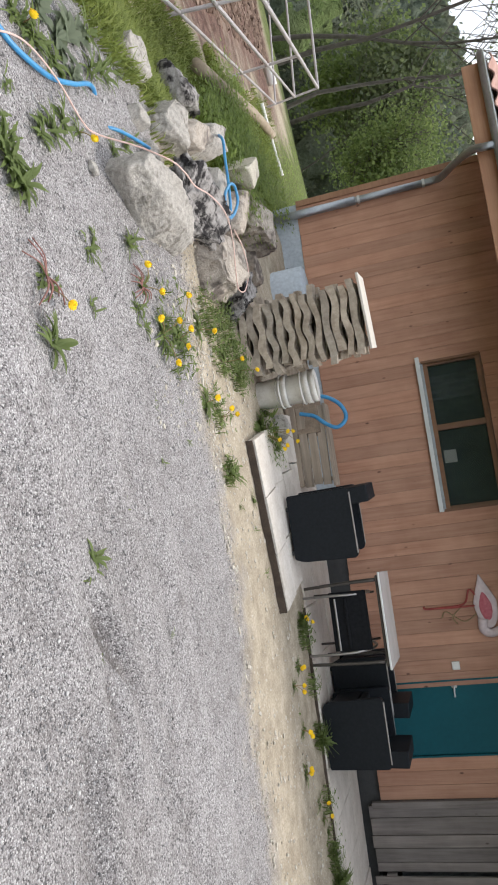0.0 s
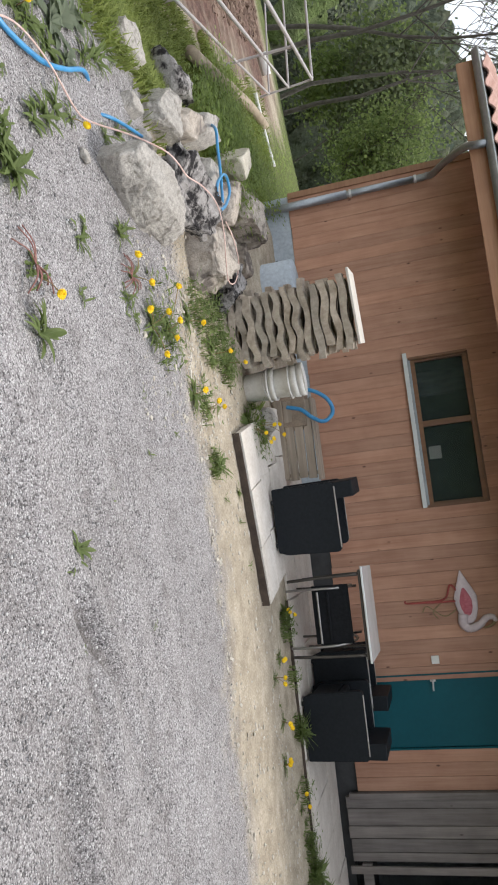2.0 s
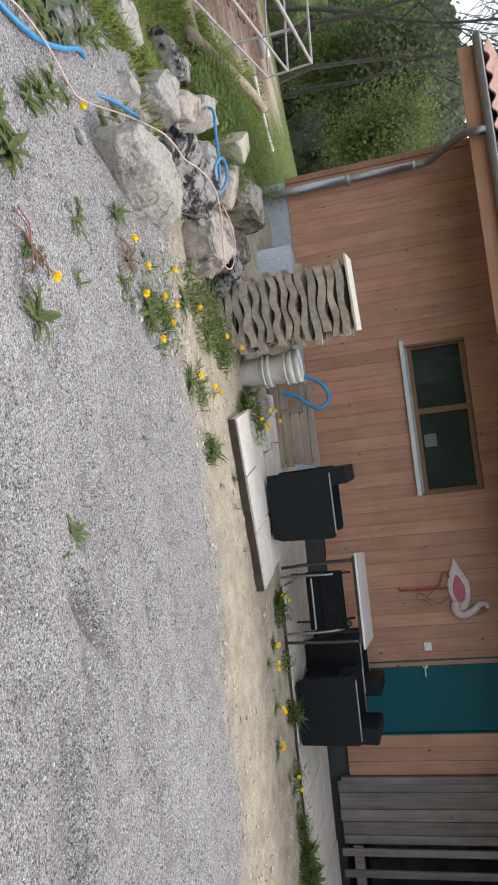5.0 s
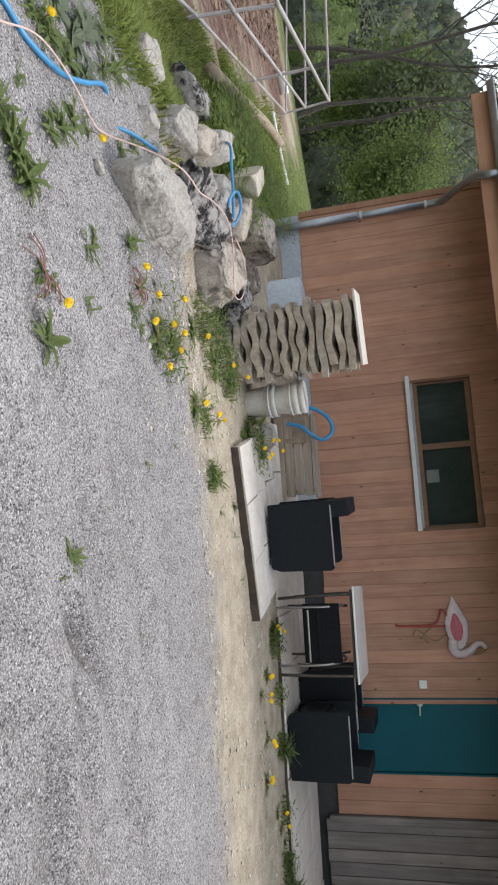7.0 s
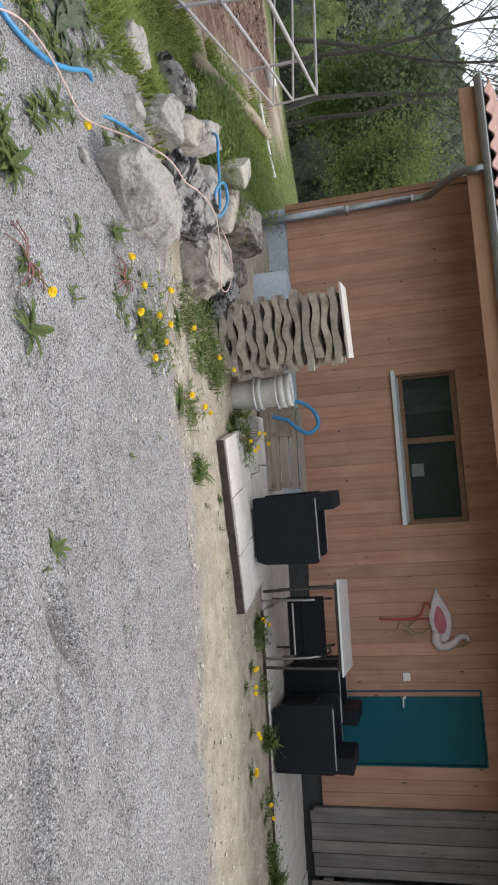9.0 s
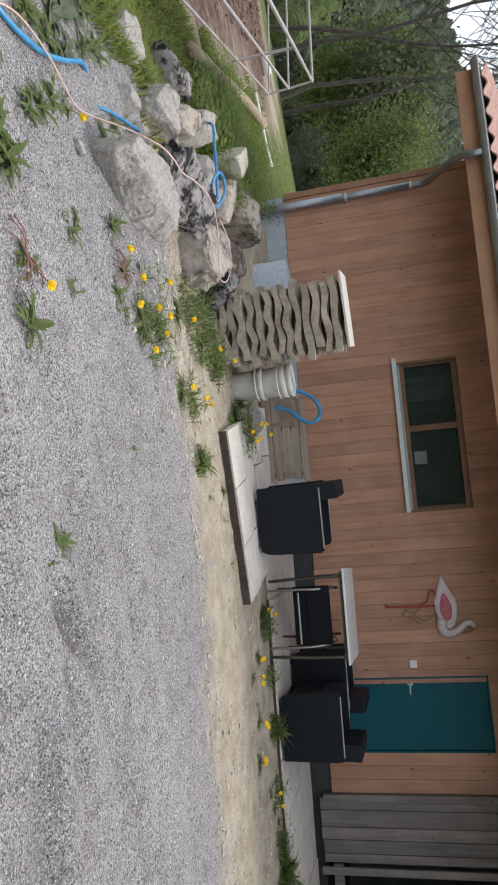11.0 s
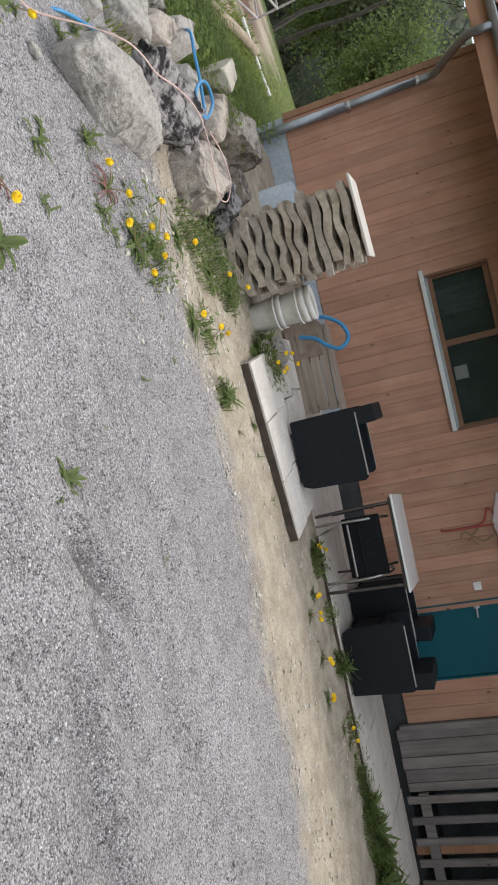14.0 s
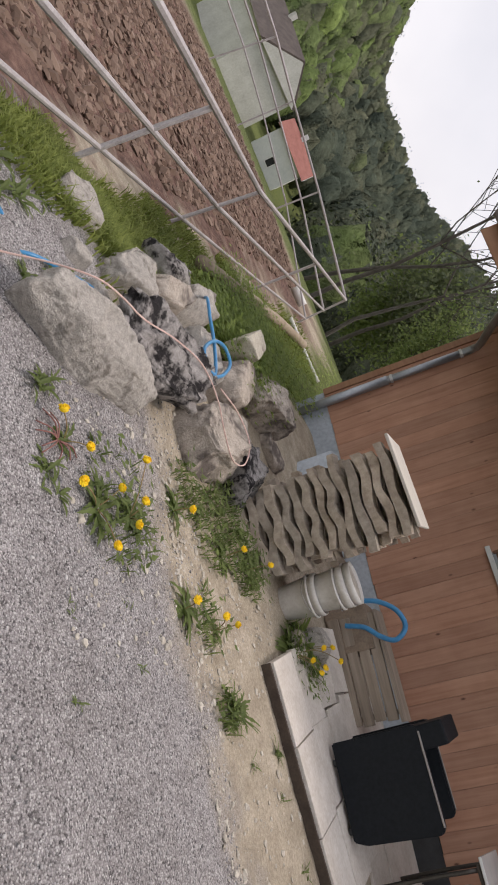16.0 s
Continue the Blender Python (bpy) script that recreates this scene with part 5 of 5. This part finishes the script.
def tuft_patch(name, spots, mat, label, cat, seed, blade=(0.10, 0.22), width=0.005, leafs=False):
    """Many blades or small leaves as one object."""
    r = random.Random(seed)
    V, Fc = [], []
    for x, y, rad, count in spots:
        for _ in range(count):
            a, q = r.uniform(0, 6.283), rad * math.sqrt(r.random())
            px, py = x + math.cos(a) * q, y + math.sin(a) * q
            z = ridge(px, py) - 0.01
            L = r.uniform(*blade)
            b = r.uniform(0, 6.283)
            d = Vector((math.cos(b), math.sin(b), 0))
            s = Vector((-d.y, d.x, 0)) * width * r.uniform(0.7, 1.3)
            p = Vector((px, py, z))
            i = len(V)
            if leafs:
                c = p + Vector((0, 0, L)) + d * L * 0.5
                V += [c - d * 0.02, c + s * 3, c + d * 0.035 + Vector((0, 0, r.uniform(-0.01, 0.02))), c - s * 3]
                Fc.append((i, i + 1, i + 2, i + 3))
            else:
                m1 = p + d * L * 0.25 + Vector((0, 0, L * 0.65))
                m2 = p + d * L * 0.75 + Vector((0, 0, L * r.uniform(0.7, 1.0)))
                V += [p - s, p + s, m1 - s * 0.8, m1 + s * 0.8, m2]
                Fc += [(i, i + 1, i + 3, i + 2), (i + 2, i + 3, i + 4)]
    return tagged(mesh_of(name, V, Fc, mat), label, cat, kind="stuff")


r = random.Random(31)
spots = []
for k in range(130):
    y = r.uniform(4.4, 13.5)
    x = -2.25 - 0.62 * max(0, y - 4.6) * 0.9 + r.uniform(-0.7, 0.5) - 0.3 * max(0, y - 6) * 0.1
    spots.append((x, y, 0.35, 110))
BANK = ((-3.1, 4.66), (-3.04, 4.91), (-3.5, 5.6), (-3.9, 6.1), (-4.3, 6.5), (-4.75, 7.3), (-4.2, 7.6), (-5.3, 8.6), (-6.1, 10.5), (-2.45, 4.15), (-3.0, 5.2), (-3.3, 5.6), (-2.3, 3.9), (-2.7, 4.4), (-2.55, 4.8), (-2.9, 5.6), (-3.2, 6.3), (-3.4, 7.3), (-4.4, 9.0), (-4.4, 10.0), (-6.4, 12.6))
spots += [(x, y, 0.42, 1000) for x, y in BANK]
tuft_patch("grass", spots, M_GRASS, "fresh green grass on the bank behind the boulders", "grass", 1, (0.04, 0.14), 0.006)
spots = [(-2.55 - 0.30 * k + r.uniform(-0.3, 0.3), 6.3 + 0.32 * k + r.uniform(-0.3, 0.3), 0.55, 620) for k in range(9)] + [(-3.1, 6.9, 0.6, 900), (-3.4, 7.8, 0.7, 900), (-3.9, 9.0, 0.8, 900), (-4.6, 10.5, 0.9, 900), (-5.2, 12.0, 1.0, 900), (-4.6, 13.5, 1.2, 900), (-6.6, 14.5, 1.2, 900)]
tuft_patch("ground_cover", spots, M_LEAFD, "dense low leafy ground cover on the bank", "plants", 2, (0.08, 0.30), 0.006, True)
spots = [(-0.72, 5.5, 0.28, 260), (-0.62, 5.95, 0.25, 240), (-0.95, 5.75, 0.22, 160), (-0.85, 5.2, 0.2, 100), (-0.15, 6.75, 0.25, 160), (-0.5, 4.4, 0.3, 70), (-0.1, 5.2, 0.15, 70), (3.6, 7.15, 0.2, 60), (4.1, 7.2, 0.3, 420), (4.6, 7.25, 0.35, 500), (3.7, 7.16, 0.14, 120), (3.2, 7.16, 0.13, 60), (2.65, 7.16, 0.13, 90), (2.2, 7.16, 0.12, 50), (1.72, 7.1, 0.14, 110), (-0.1, 6.62, 0.2, 260), (-0.02, 6.85, 0.2, 160), (-0.35, 4.35, 0.2, 60), (0.3, 5.35, 0.12, 60), ]
tuft_patch("grass", spots, M_LEAF, "grassy weeds at the foot of the stacked slats", "grass", 3, (0.03, 0.12), 0.004)
tuft_patch("ground_cover", [(x, y, q, int(c * 0.7)) for x, y, q, c in spots], M_LEAF, "low leafy weeds at the foot of the stacked slats", "plants", 5, (0.02, 0.12), 0.004, True)


def pebbles():
    """Loose stones on the sandy strip."""
    rr = np.random.RandomState(8)
    base = bmesh.new()
    bmesh.ops.create_icosphere(base, subdivisions=1, radius=1)
    bv = np.array([v.co[:] for v in base.verts])
    bf = [[v.index for v in f.verts] for f in base.faces]
    base.free()
    V, Fc = [], []
    for k in range(4600):
        if k < 3300:
            x = rr.uniform(-1.1, 4.0)
            y = 4.95 + 0.13 * (x + 0.3) + rr.uniform(0, 1) ** 1.6 * 1.5
        else:
            x, y = rr.uniform(-1.4, 0.2), rr.uniform(4.0, 6.2)
        s = 0.003 + 0.014 * rr.uniform() ** 5
        q = bv * (1 + 0.25 * rr.normal(size=(len(bv), 1))) * s * np.array([rr.uniform(0.8, 1.5), rr.uniform(0.8, 1.3), 0.6])
        o = len(V)
        V += (q + np.array([x, y, ridge(x, y) + s * 0.2])).tolist()
        Fc += [[i + o for i in f] for f in bf]
    tagged(mesh_of("pebbles", V, Fc, M_PEBBLE), "loose pale pebbles on the sandy strip", "pebbles", kind="stuff")


def loose_gravel():
    """Single stones proud of the gravel bed."""
    rr = np.random.RandomState(21)
    base = bmesh.new()
    bmesh.ops.create_icosphere(base, subdivisions=1, radius=1)
    bv = np.array([v.co[:] for v in base.verts])
    bf = np.array([[v.index for v in f.verts] for f in base.faces])
    base.free()
    n = 22000
    x, y = rr.uniform(-1.7, 3.6, n), rr.uniform(1.9, 5.3, n)
    size = 0.0022 + 0.0045 * rr.uniform(size=n) ** 3
    shape = bv[None] * (1 + 0.22 * rr.normal(size=(n, len(bv), 1))) * (size[:, None] * np.stack([rr.uniform(0.8, 1.5, n), rr.uniform(0.8, 1.5, n), rr.uniform(0.5, 0.8, n)], 1))[:, None, :]
    z = hill(x, y) + 0.010 * grain_noise(x, y, 3.0, 1) + 0.008 * grain_noise(x, y, 12.0, 2) + 0.005 * grain_noise(x, y, 30.0, 22)
    V = shape + np.stack([x, y, z + size * 0.25], 1)[:, None, :]
    Fc = (bf[None] + (np.arange(n) * len(bv))[:, None, None]).reshape(-1, 3)
    m, nd, l, b = shader("loose_gravel_stone")
    geo = nd.new("ShaderNodeNewGeometry")
    l.new(ramped(nd, l, geo.outputs["Random Per Island"], [(0.0, (0.11, 0.105, 0.106)), (0.35, (0.29, 0.276, 0.274)), (0.8, (0.45, 0.432, 0.43)), (1.0, (0.62, 0.60, 0.585))]), b.inputs["Base Color"])
    b.inputs["Roughness"].default_value = 0.9
    tagged(new("loose_gravel", fast_mesh("loose_gravel", V.reshape(-1, 3), Fc, m)), "loose grey stones lying on the gravel bed", "gravel", kind="stuff")


def clods():
    rr = np.random.RandomState(12)
    base = bmesh.new()
    bmesh.ops.create_icosphere(base, subdivisions=1, radius=1)
    bv = np.array([v.co[:] for v in base.verts])
    bf = [[v.index for v in f.verts] for f in base.faces]
    base.free()
    V, Fc = [], []
    m, n, l, b = shader("soil_clods")
    while len(V) < 42 * 5200:
        x, y = rr.uniform(-15, -3.4), rr.uniform(2.0, 15)
        if rail_side(x, y) < 0.9 or math.hypot(x - 0.8, y - 1.5) > 19:
            continue
        s = 0.02 + 0.055 * rr.uniform() ** 2.5
        q = bv * (1 + 0.3 * rr.normal(size=(len(bv), 1))) * s * np.array([1.3, 1.0, 0.7])
        o = len(V)
        V += (q + np.array([x, y, ridge(x, y) + s * 0.1])).tolist()
        Fc += [[i + o for i in f] for f in bf]
    geo = n.new("ShaderNodeNewGeometry")
    l.new(ramped(n, l, geo.outputs["Random Per Island"], [(0.0, (0.10, 0.06, 0.042)), (1.0, (0.24, 0.165, 0.125))]), b.inputs["Base Color"])
    b.inputs["Roughness"].default_value = 0.95
    tagged(mesh_of("soil_clods", V, Fc, m), "brown clods of freshly tilled soil", "soil", kind="stuff")


pebbles()
loose_gravel()
clods()


# ---------- trees ----------
def grow(base, height, seed, spread, levels=3, lean=Vector((0, 0, 0))):
    """Limbs as tubes: lists of (points, radii)."""
    r = random.Random(seed)
    limbs, tips = [], []
    def branch(p, d, length, rad, level):
        pts, rr = [p.copy()], [rad]
        n = 6
        for i in range(n):
            d = (d + Vector((r.gauss(0, 0.13), r.gauss(0, 0.13), r.gauss(0.03, 0.08)))).normalized()
            p = p + d * (length / n)
            pts.append(p.copy()), rr.append(rad * (1 - 0.75 * (i + 1) / n))
            if level < levels and i >= (2 if level == 0 else 1):
                for _ in range(2 if level < 2 else 1):
                    a = r.uniform(0, 6.283)
                    s = Vector((math.cos(a), math.sin(a), r.uniform(0.1, 0.8)))
                    branch(p, (d * 0.55 + s * spread).normalized(), length * r.uniform(0.4, 0.62), rr[-1] * 0.6, level + 1)
        limbs.append((pts, rr))
        if level >= 1:
            tips.extend(pts[2:])
    branch(Vector(base), (Vector((0, 0, 1)) + lean).normalized(), height, height * 0.0095, 0)
    return limbs, tips


def tree(name, x, y, height, seed, leaf_count, leaf, mat, label, spread=0.8, lean=(0, 0, 0), fuzz=0.5, levels=3, twig=0.010):
    z = ridge(x, y)
    t = empty(name, pose(x, y, z), label, "tree", "trees behind the house")
    limbs, tips = grow((0, 0, -0.2), height * 0.8, seed, spread, levels, Vector(lean))
    V, Fc = [], []
    for pts, rr in limbs:
        sides = 8 if rr[0] > 0.05 else 3
        i0 = len(V)
        axis = (pts[-1] - pts[0]).normalized()
        s1 = axis.orthogonal().normalized()
        s2 = axis.cross(s1)
        for p, q in zip(pts, rr):
            q = max(q, twig)
            for k in range(sides):
                c = 2 * math.pi * k / sides
                V.append(p + s1 * (math.cos(c) * q) + s2 * (math.sin(c) * q))
        for j in range(len(pts) - 1):
            for k in range(sides):
                a0, a1 = i0 + j * sides + k, i0 + j * sides + (k + 1) % sides
                Fc.append((a0, a1, a1 + sides, a0 + sides))
    me = fast_mesh("trunk", [tuple(v) for v in V], Fc, M_BARK)
    tr = new("trunk", me)
    tr.parent = t
    if leaf_count:
        r = random.Random(seed + 1)
        V, Fc = [], []
        for _ in range(leaf_count):
            p = r.choice(tips) + Vector((r.gauss(0, fuzz), r.gauss(0, fuzz), r.gauss(0, fuzz)))
            a = Vector((r.gauss(0, 1), r.gauss(0, 1), r.gauss(0, 1))).normalized()
            b = a.orthogonal().normalized() * leaf * r.uniform(0.6, 1.2)
            c = a.cross(b).normalized() * leaf * r.uniform(0.6, 1.2)
            i = len(V)
            V += [p - b, p + c * 0.8, p + b, p - c * 0.8]
            Fc.append((i, i + 1, i + 2, i + 3))
        cr = new("crown", fast_mesh("crown", [tuple(v) for v in V], Fc, mat))
        cr.parent = t
    return t


tree("bare_tree", -12.8, 21.4, 10.5, 6, 900, 0.05, M_TREE, "bare spreading tree with hardly any leaves yet", 0.85, (0.05, 0, 0), 0.15, 3, 0.013)
tree("bare_tree", -15.8, 25.0, 12.5, 9, 1500, 0.06, M_TREE, "tall bare tree with thin dark branches", 0.8, (-0.1, 0, 0), 0.15)
tree("bare_tree", -14.6, 20.8, 12.0, 41, 500, 0.05, M_TREE, "tall bare tree with fine twigs against the sky", 0.9, (0.0, 0, 0), 0.15, 3, 0.011)
tree("bare_tree", -17.0, 22.5, 12.5, 57, 500, 0.05, M_TREE, "tall bare tree with fine twigs against the sky", 0.9, (0.1, 0, 0), 0.15, 3, 0.011)
tree("leafy_tree", -9.3, 20.5, 3.3, 12, 7000, 0.06, M_TREE, "light green leafy bush tree beyond the house corner", 1.0, (0, 0, 0), 0.42)
tree("leafy_tree", -11.2, 23.5, 3.6, 14, 7000, 0.065, M_TREE, "light green young tree beyond the house corner", 1.0, (0, 0, 0), 0.5)
tree("leafy_tree", -20.0, 38.0, 8.5, 19, 10000, 0.14, M_TREED, "grey-green tree beyond the field", 0.8, (0, 0, 0), 0.7)
tree("leafy_tree", -27.0, 40.0, 8.0, 23, 10000, 0.14, M_TREE, "light green tree beyond the field", 0.8, (0, 0, 0), 0.7)
tree("leafy_tree", -21.0, 47.0, 11.0, 27, 10000, 0.17, M_TREED, "grey-green tree beyond the field", 0.8, (0, 0, 0), 0.8)


def forest():
    rr = np.random.RandomState(5)
    count = 6500
    a = rr.uniform(0.12, 1.5, count)
    d = rr.uniform(0, 1, count) ** 0.75 * 255 + 105
    d[:900] = rr.uniform(58, 112, 900)
    a[:900] = rr.uniform(0.2, 0.76, 900)
    X, Y = 0.8 - np.sin(a) * d, 1.5 + np.cos(a) * d
    Z = hill(X, Y)
    H = rr.uniform(6, 12, count)
    R = H * rr.uniform(0.2, 0.36, count)
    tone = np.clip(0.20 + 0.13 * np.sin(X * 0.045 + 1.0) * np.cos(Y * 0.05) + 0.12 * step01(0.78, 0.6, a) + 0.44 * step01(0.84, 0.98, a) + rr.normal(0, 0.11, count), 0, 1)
    con = rr.uniform(size=count) < 0.35
    V, tv, nv = [], [], []
    ball = bmesh.new()
    bmesh.ops.create_icosphere(ball, subdivisions=2, radius=1)
    bv = np.array([v.co[:] for v in ball.verts])
    bf = np.array([[v.index for v in f.verts] for f in ball.faces])
    ball.free()
    lump = np.where(d < 112, 0.66, 0.80)[:, None, None] + 0.13 * rr.normal(size=(count, len(bv), 1)) + 0.12 * np.sin(bv[None, :, :1] * 5 + bv[None, :, 2:] * 7 + np.arange(count)[:, None, None])
    core = bv[None] * lump
    taper = np.where(con[:, None], 1.15 - 0.95 * (core[:, :, 2] * 0.5 + 0.5), 1.0)
    core[:, :, 0] *= taper
    core[:, :, 1] *= taper
    core = core * np.stack([R, R, H * 0.5], 1)[:, None, :] + np.stack([X, Y, Z + H * 0.47], 1)[:, None, :]
    fl = bv[None] + np.array([0, 0, 0.35]) + 0.2 * rr.normal(size=core.shape)
    core_n = (fl / np.linalg.norm(fl, axis=2, keepdims=True)).reshape(-1, 3)
    core_f = (bf[None] + (np.arange(count) * len(bv))[:, None, None]).reshape(-1, 3)
    core_t = np.repeat(tone, len(bv)) + rr.uniform(-0.06, 0.06, count * len(bv))
    for lo, hi, n, k0, k1 in ((0, 112, 420, 0.035, 0.075), (112, 165, 190, 0.045, 0.085), (165, 900, 40, 0.08, 0.15)):
        sel = np.nonzero((d >= lo) & (d < hi))[0]      # sprays of leaves on each crown
        m = len(sel)
        u = rr.normal(size=(m, n, 3))
        u /= np.linalg.norm(u, axis=2, keepdims=True)
        c = u * rr.uniform(0.55, 1.08, (m, n, 1)) * (1 + 0.25 * np.sin(u[:, :, :1] * 5 + u[:, :, 2:] * 7 + sel[:, None, None]))
        shrink = np.where(con[sel][:, None], 1.15 - 0.95 * (c[:, :, 2] * 0.5 + 0.5), 1.0)
        c[:, :, 0] *= shrink
        c[:, :, 1] *= shrink
        r, h = R[sel], H[sel]
        c = c * np.stack([r, r, h * 0.5], 1)[:, None, :] + np.stack([X[sel], Y[sel], Z[sel] + h * 0.47], 1)[:, None, :]
        p = rr.normal(size=(m, n, 3))
        p -= (p * u).sum(2, keepdims=True) * u * 0.6
        p /= np.linalg.norm(p, axis=2, keepdims=True)
        q = np.cross(u, p)
        k = r[:, None, None] * rr.uniform(k0, k1, (m, n, 1))
        V.append(np.stack([c - p * k, c + q * k * 0.8, c + p * k, c - q * k * 0.8], 2).reshape(-1, 3))
        tv.append(np.repeat(tone[sel], n * 4) + np.repeat(rr.uniform(-0.05, 0.05, m * n), 4))
        soft = u + np.array([0, 0, 0.35]) + 0.25 * rr.normal(size=u.shape)
        nv.append(np.repeat((soft / np.linalg.norm(soft, axis=2, keepdims=True)).reshape(-1, 3), 4, 0))
    for verts, faces, tones, normals, name, label in (
            (core.reshape(-1, 3), core_f, core_t, core_n, "forest", "mixed spring woodland covering the far hillside"),
            (np.concatenate(V), np.arange(sum(len(v) for v in V)).reshape(-1, 4), np.concatenate(tv), np.concatenate(nv), "forest_leaves", "loose outer foliage of the woodland on the hillside")):
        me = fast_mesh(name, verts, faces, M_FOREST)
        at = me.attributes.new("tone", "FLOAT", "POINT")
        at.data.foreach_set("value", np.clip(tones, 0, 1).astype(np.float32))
        at = me.attributes.new("outward", "FLOAT_VECTOR", "POINT")
        at.data.foreach_set("vector", normals.astype(np.float32).ravel())
        me.polygons.foreach_set("use_smooth", [True] * len(me.polygons))
        tagged(new(name, me), label, "forest", kind="stuff")


forest()


# ---------- far houses ----------
def far_house(x, y, rz, L, W, H, rise, wall_m, roof_m, label, hip=0.0, columns=3):
    z = ridge(x, y) - 0.3
    h = empty("house", pose(x, y, z, 0, 0, rz), label, "house", "houses across the field")
    part("wall", box(-L / 2, L / 2, -W / 2, W / 2, 0, H), wall_m, h)
    bm = bmesh.new()
    e = 0.6
    vs = [bm.verts.new(v) for v in ((-L / 2 - e, -W / 2 - e, H), (L / 2 + e, -W / 2 - e, H), (L / 2 + e, W / 2 + e, H), (-L / 2 - e, W / 2 + e, H), (-L / 2 - e + hip, 0, H + rise), (L / 2 + e - hip, 0, H + rise))]
    for q in ((0, 1, 5, 4), (2, 3, 4, 5), (0, 4, 3), (1, 2, 5), (3, 2, 1, 0)):
        bm.faces.new([vs[k] for k in q])
    for sg in (-1, 1):
        gb2 = bmesh.new()
        xg = sg * (L / 2 + e + 0.02)
        tri = [(-W / 2 - e * 0.4, H - 0.1), (W / 2 + e * 0.4, H - 0.1), (0, H + rise * 0.93)]
        fa = [gb2.verts.new((xg, p, q)) for p, q in tri]
        fb = [gb2.verts.new((xg - sg * 0.3, p, q)) for p, q in tri]
        gb2.faces.new(fa), gb2.faces.new(fb[::-1])
        for i in range(3):
            gb2.faces.new((fa[i], fa[(i + 1) % 3], fb[(i + 1) % 3], fb[i]))
        bmesh.ops.recalc_face_normals(gb2, faces=gb2.faces[:])
        part("gable", gb2, wall_m, h)
    roof_ob = part("roof", bm, roof_m, h)
    part("chimney", box(-L * 0.2, -L * 0.2 + 0.6, -0.3, 0.3, H + rise * 0.6, H + rise + 0.8), wall_m, roof_ob)
    for k in range(columns):
        xx = -L / 2 + L * (k + 0.5) / columns
        for zz in (1.0, 3.6):
            if zz + 1.3 < H:
                w = part("window", box(xx - 0.5, xx + 0.5, -W / 2 - 0.05, -W / 2 + 0.05, zz, zz + 1.3), M_WHITE, h)
                part("pane", box(xx - 0.42, xx + 0.42, -W / 2 - 0.07, -W / 2 - 0.04, zz + 0.08, zz + 1.22), M_DARK, w)
    return h


far_house(-73.0, 63.8, 47, 6.2, 6.5, 4.5, 1.7, M_PLASTERW, M_ROOFR, "white rendered house with a red gable roof", 0.0, 1)
far_house(-78.6, 52.3, 0, 12.0, 9.4, 6.6, 3.4, M_PLASTER, M_ROOFD, "large pale house with a brown gabled roof", 0.0, 0)


def car(x, y, rz):
    c = empty("car", pose(x, y, ridge(x, y), 0, 0, rz), "silver car parked beside the houses", "car")
    bm = bmesh.new()
    prof = [(-2.1, 0.35), (-2.1, 0.85), (-1.5, 0.95), (-0.9, 1.42), (0.7, 1.45), (1.25, 0.98), (2.0, 0.82), (2.1, 0.4)]
    a = [bm.verts.new((p, -0.85, q)) for p, q in prof]
    b = [bm.verts.new((p, 0.85, q)) for p, q in prof]
    bm.faces.new(a), bm.faces.new(b[::-1])
    for i in range(len(a)):
        j = (i + 1) % len(a)
        bm.faces.new((a[i], b[i], b[j], a[j]))
    bmesh.ops.recalc_face_normals(bm, faces=bm.faces[:])
    part("body", bm, M_CAR, c)
    part("side_window", box(-1.0, 0.9, -0.87, -0.83, 0.98, 1.36, 0.01), M_DARK, c)
    part("side_window", box(-1.0, 0.9, 0.83, 0.87, 0.98, 1.36, 0.01), M_DARK, c)
    for px in (-1.3, 1.3):
        for py in (-0.8, 0.8):
            wh = part("wheel", lathe([(0.0, -0.1), (0.32, -0.1), (0.33, 0.1), (0.0, 0.1)], 16), M_RUBBER_SHADE, c)
            wh.location, wh.rotation_euler = (px, py, 0.32), (math.pi / 2, 0, 0)


car(-63.5, 48.5, 150)
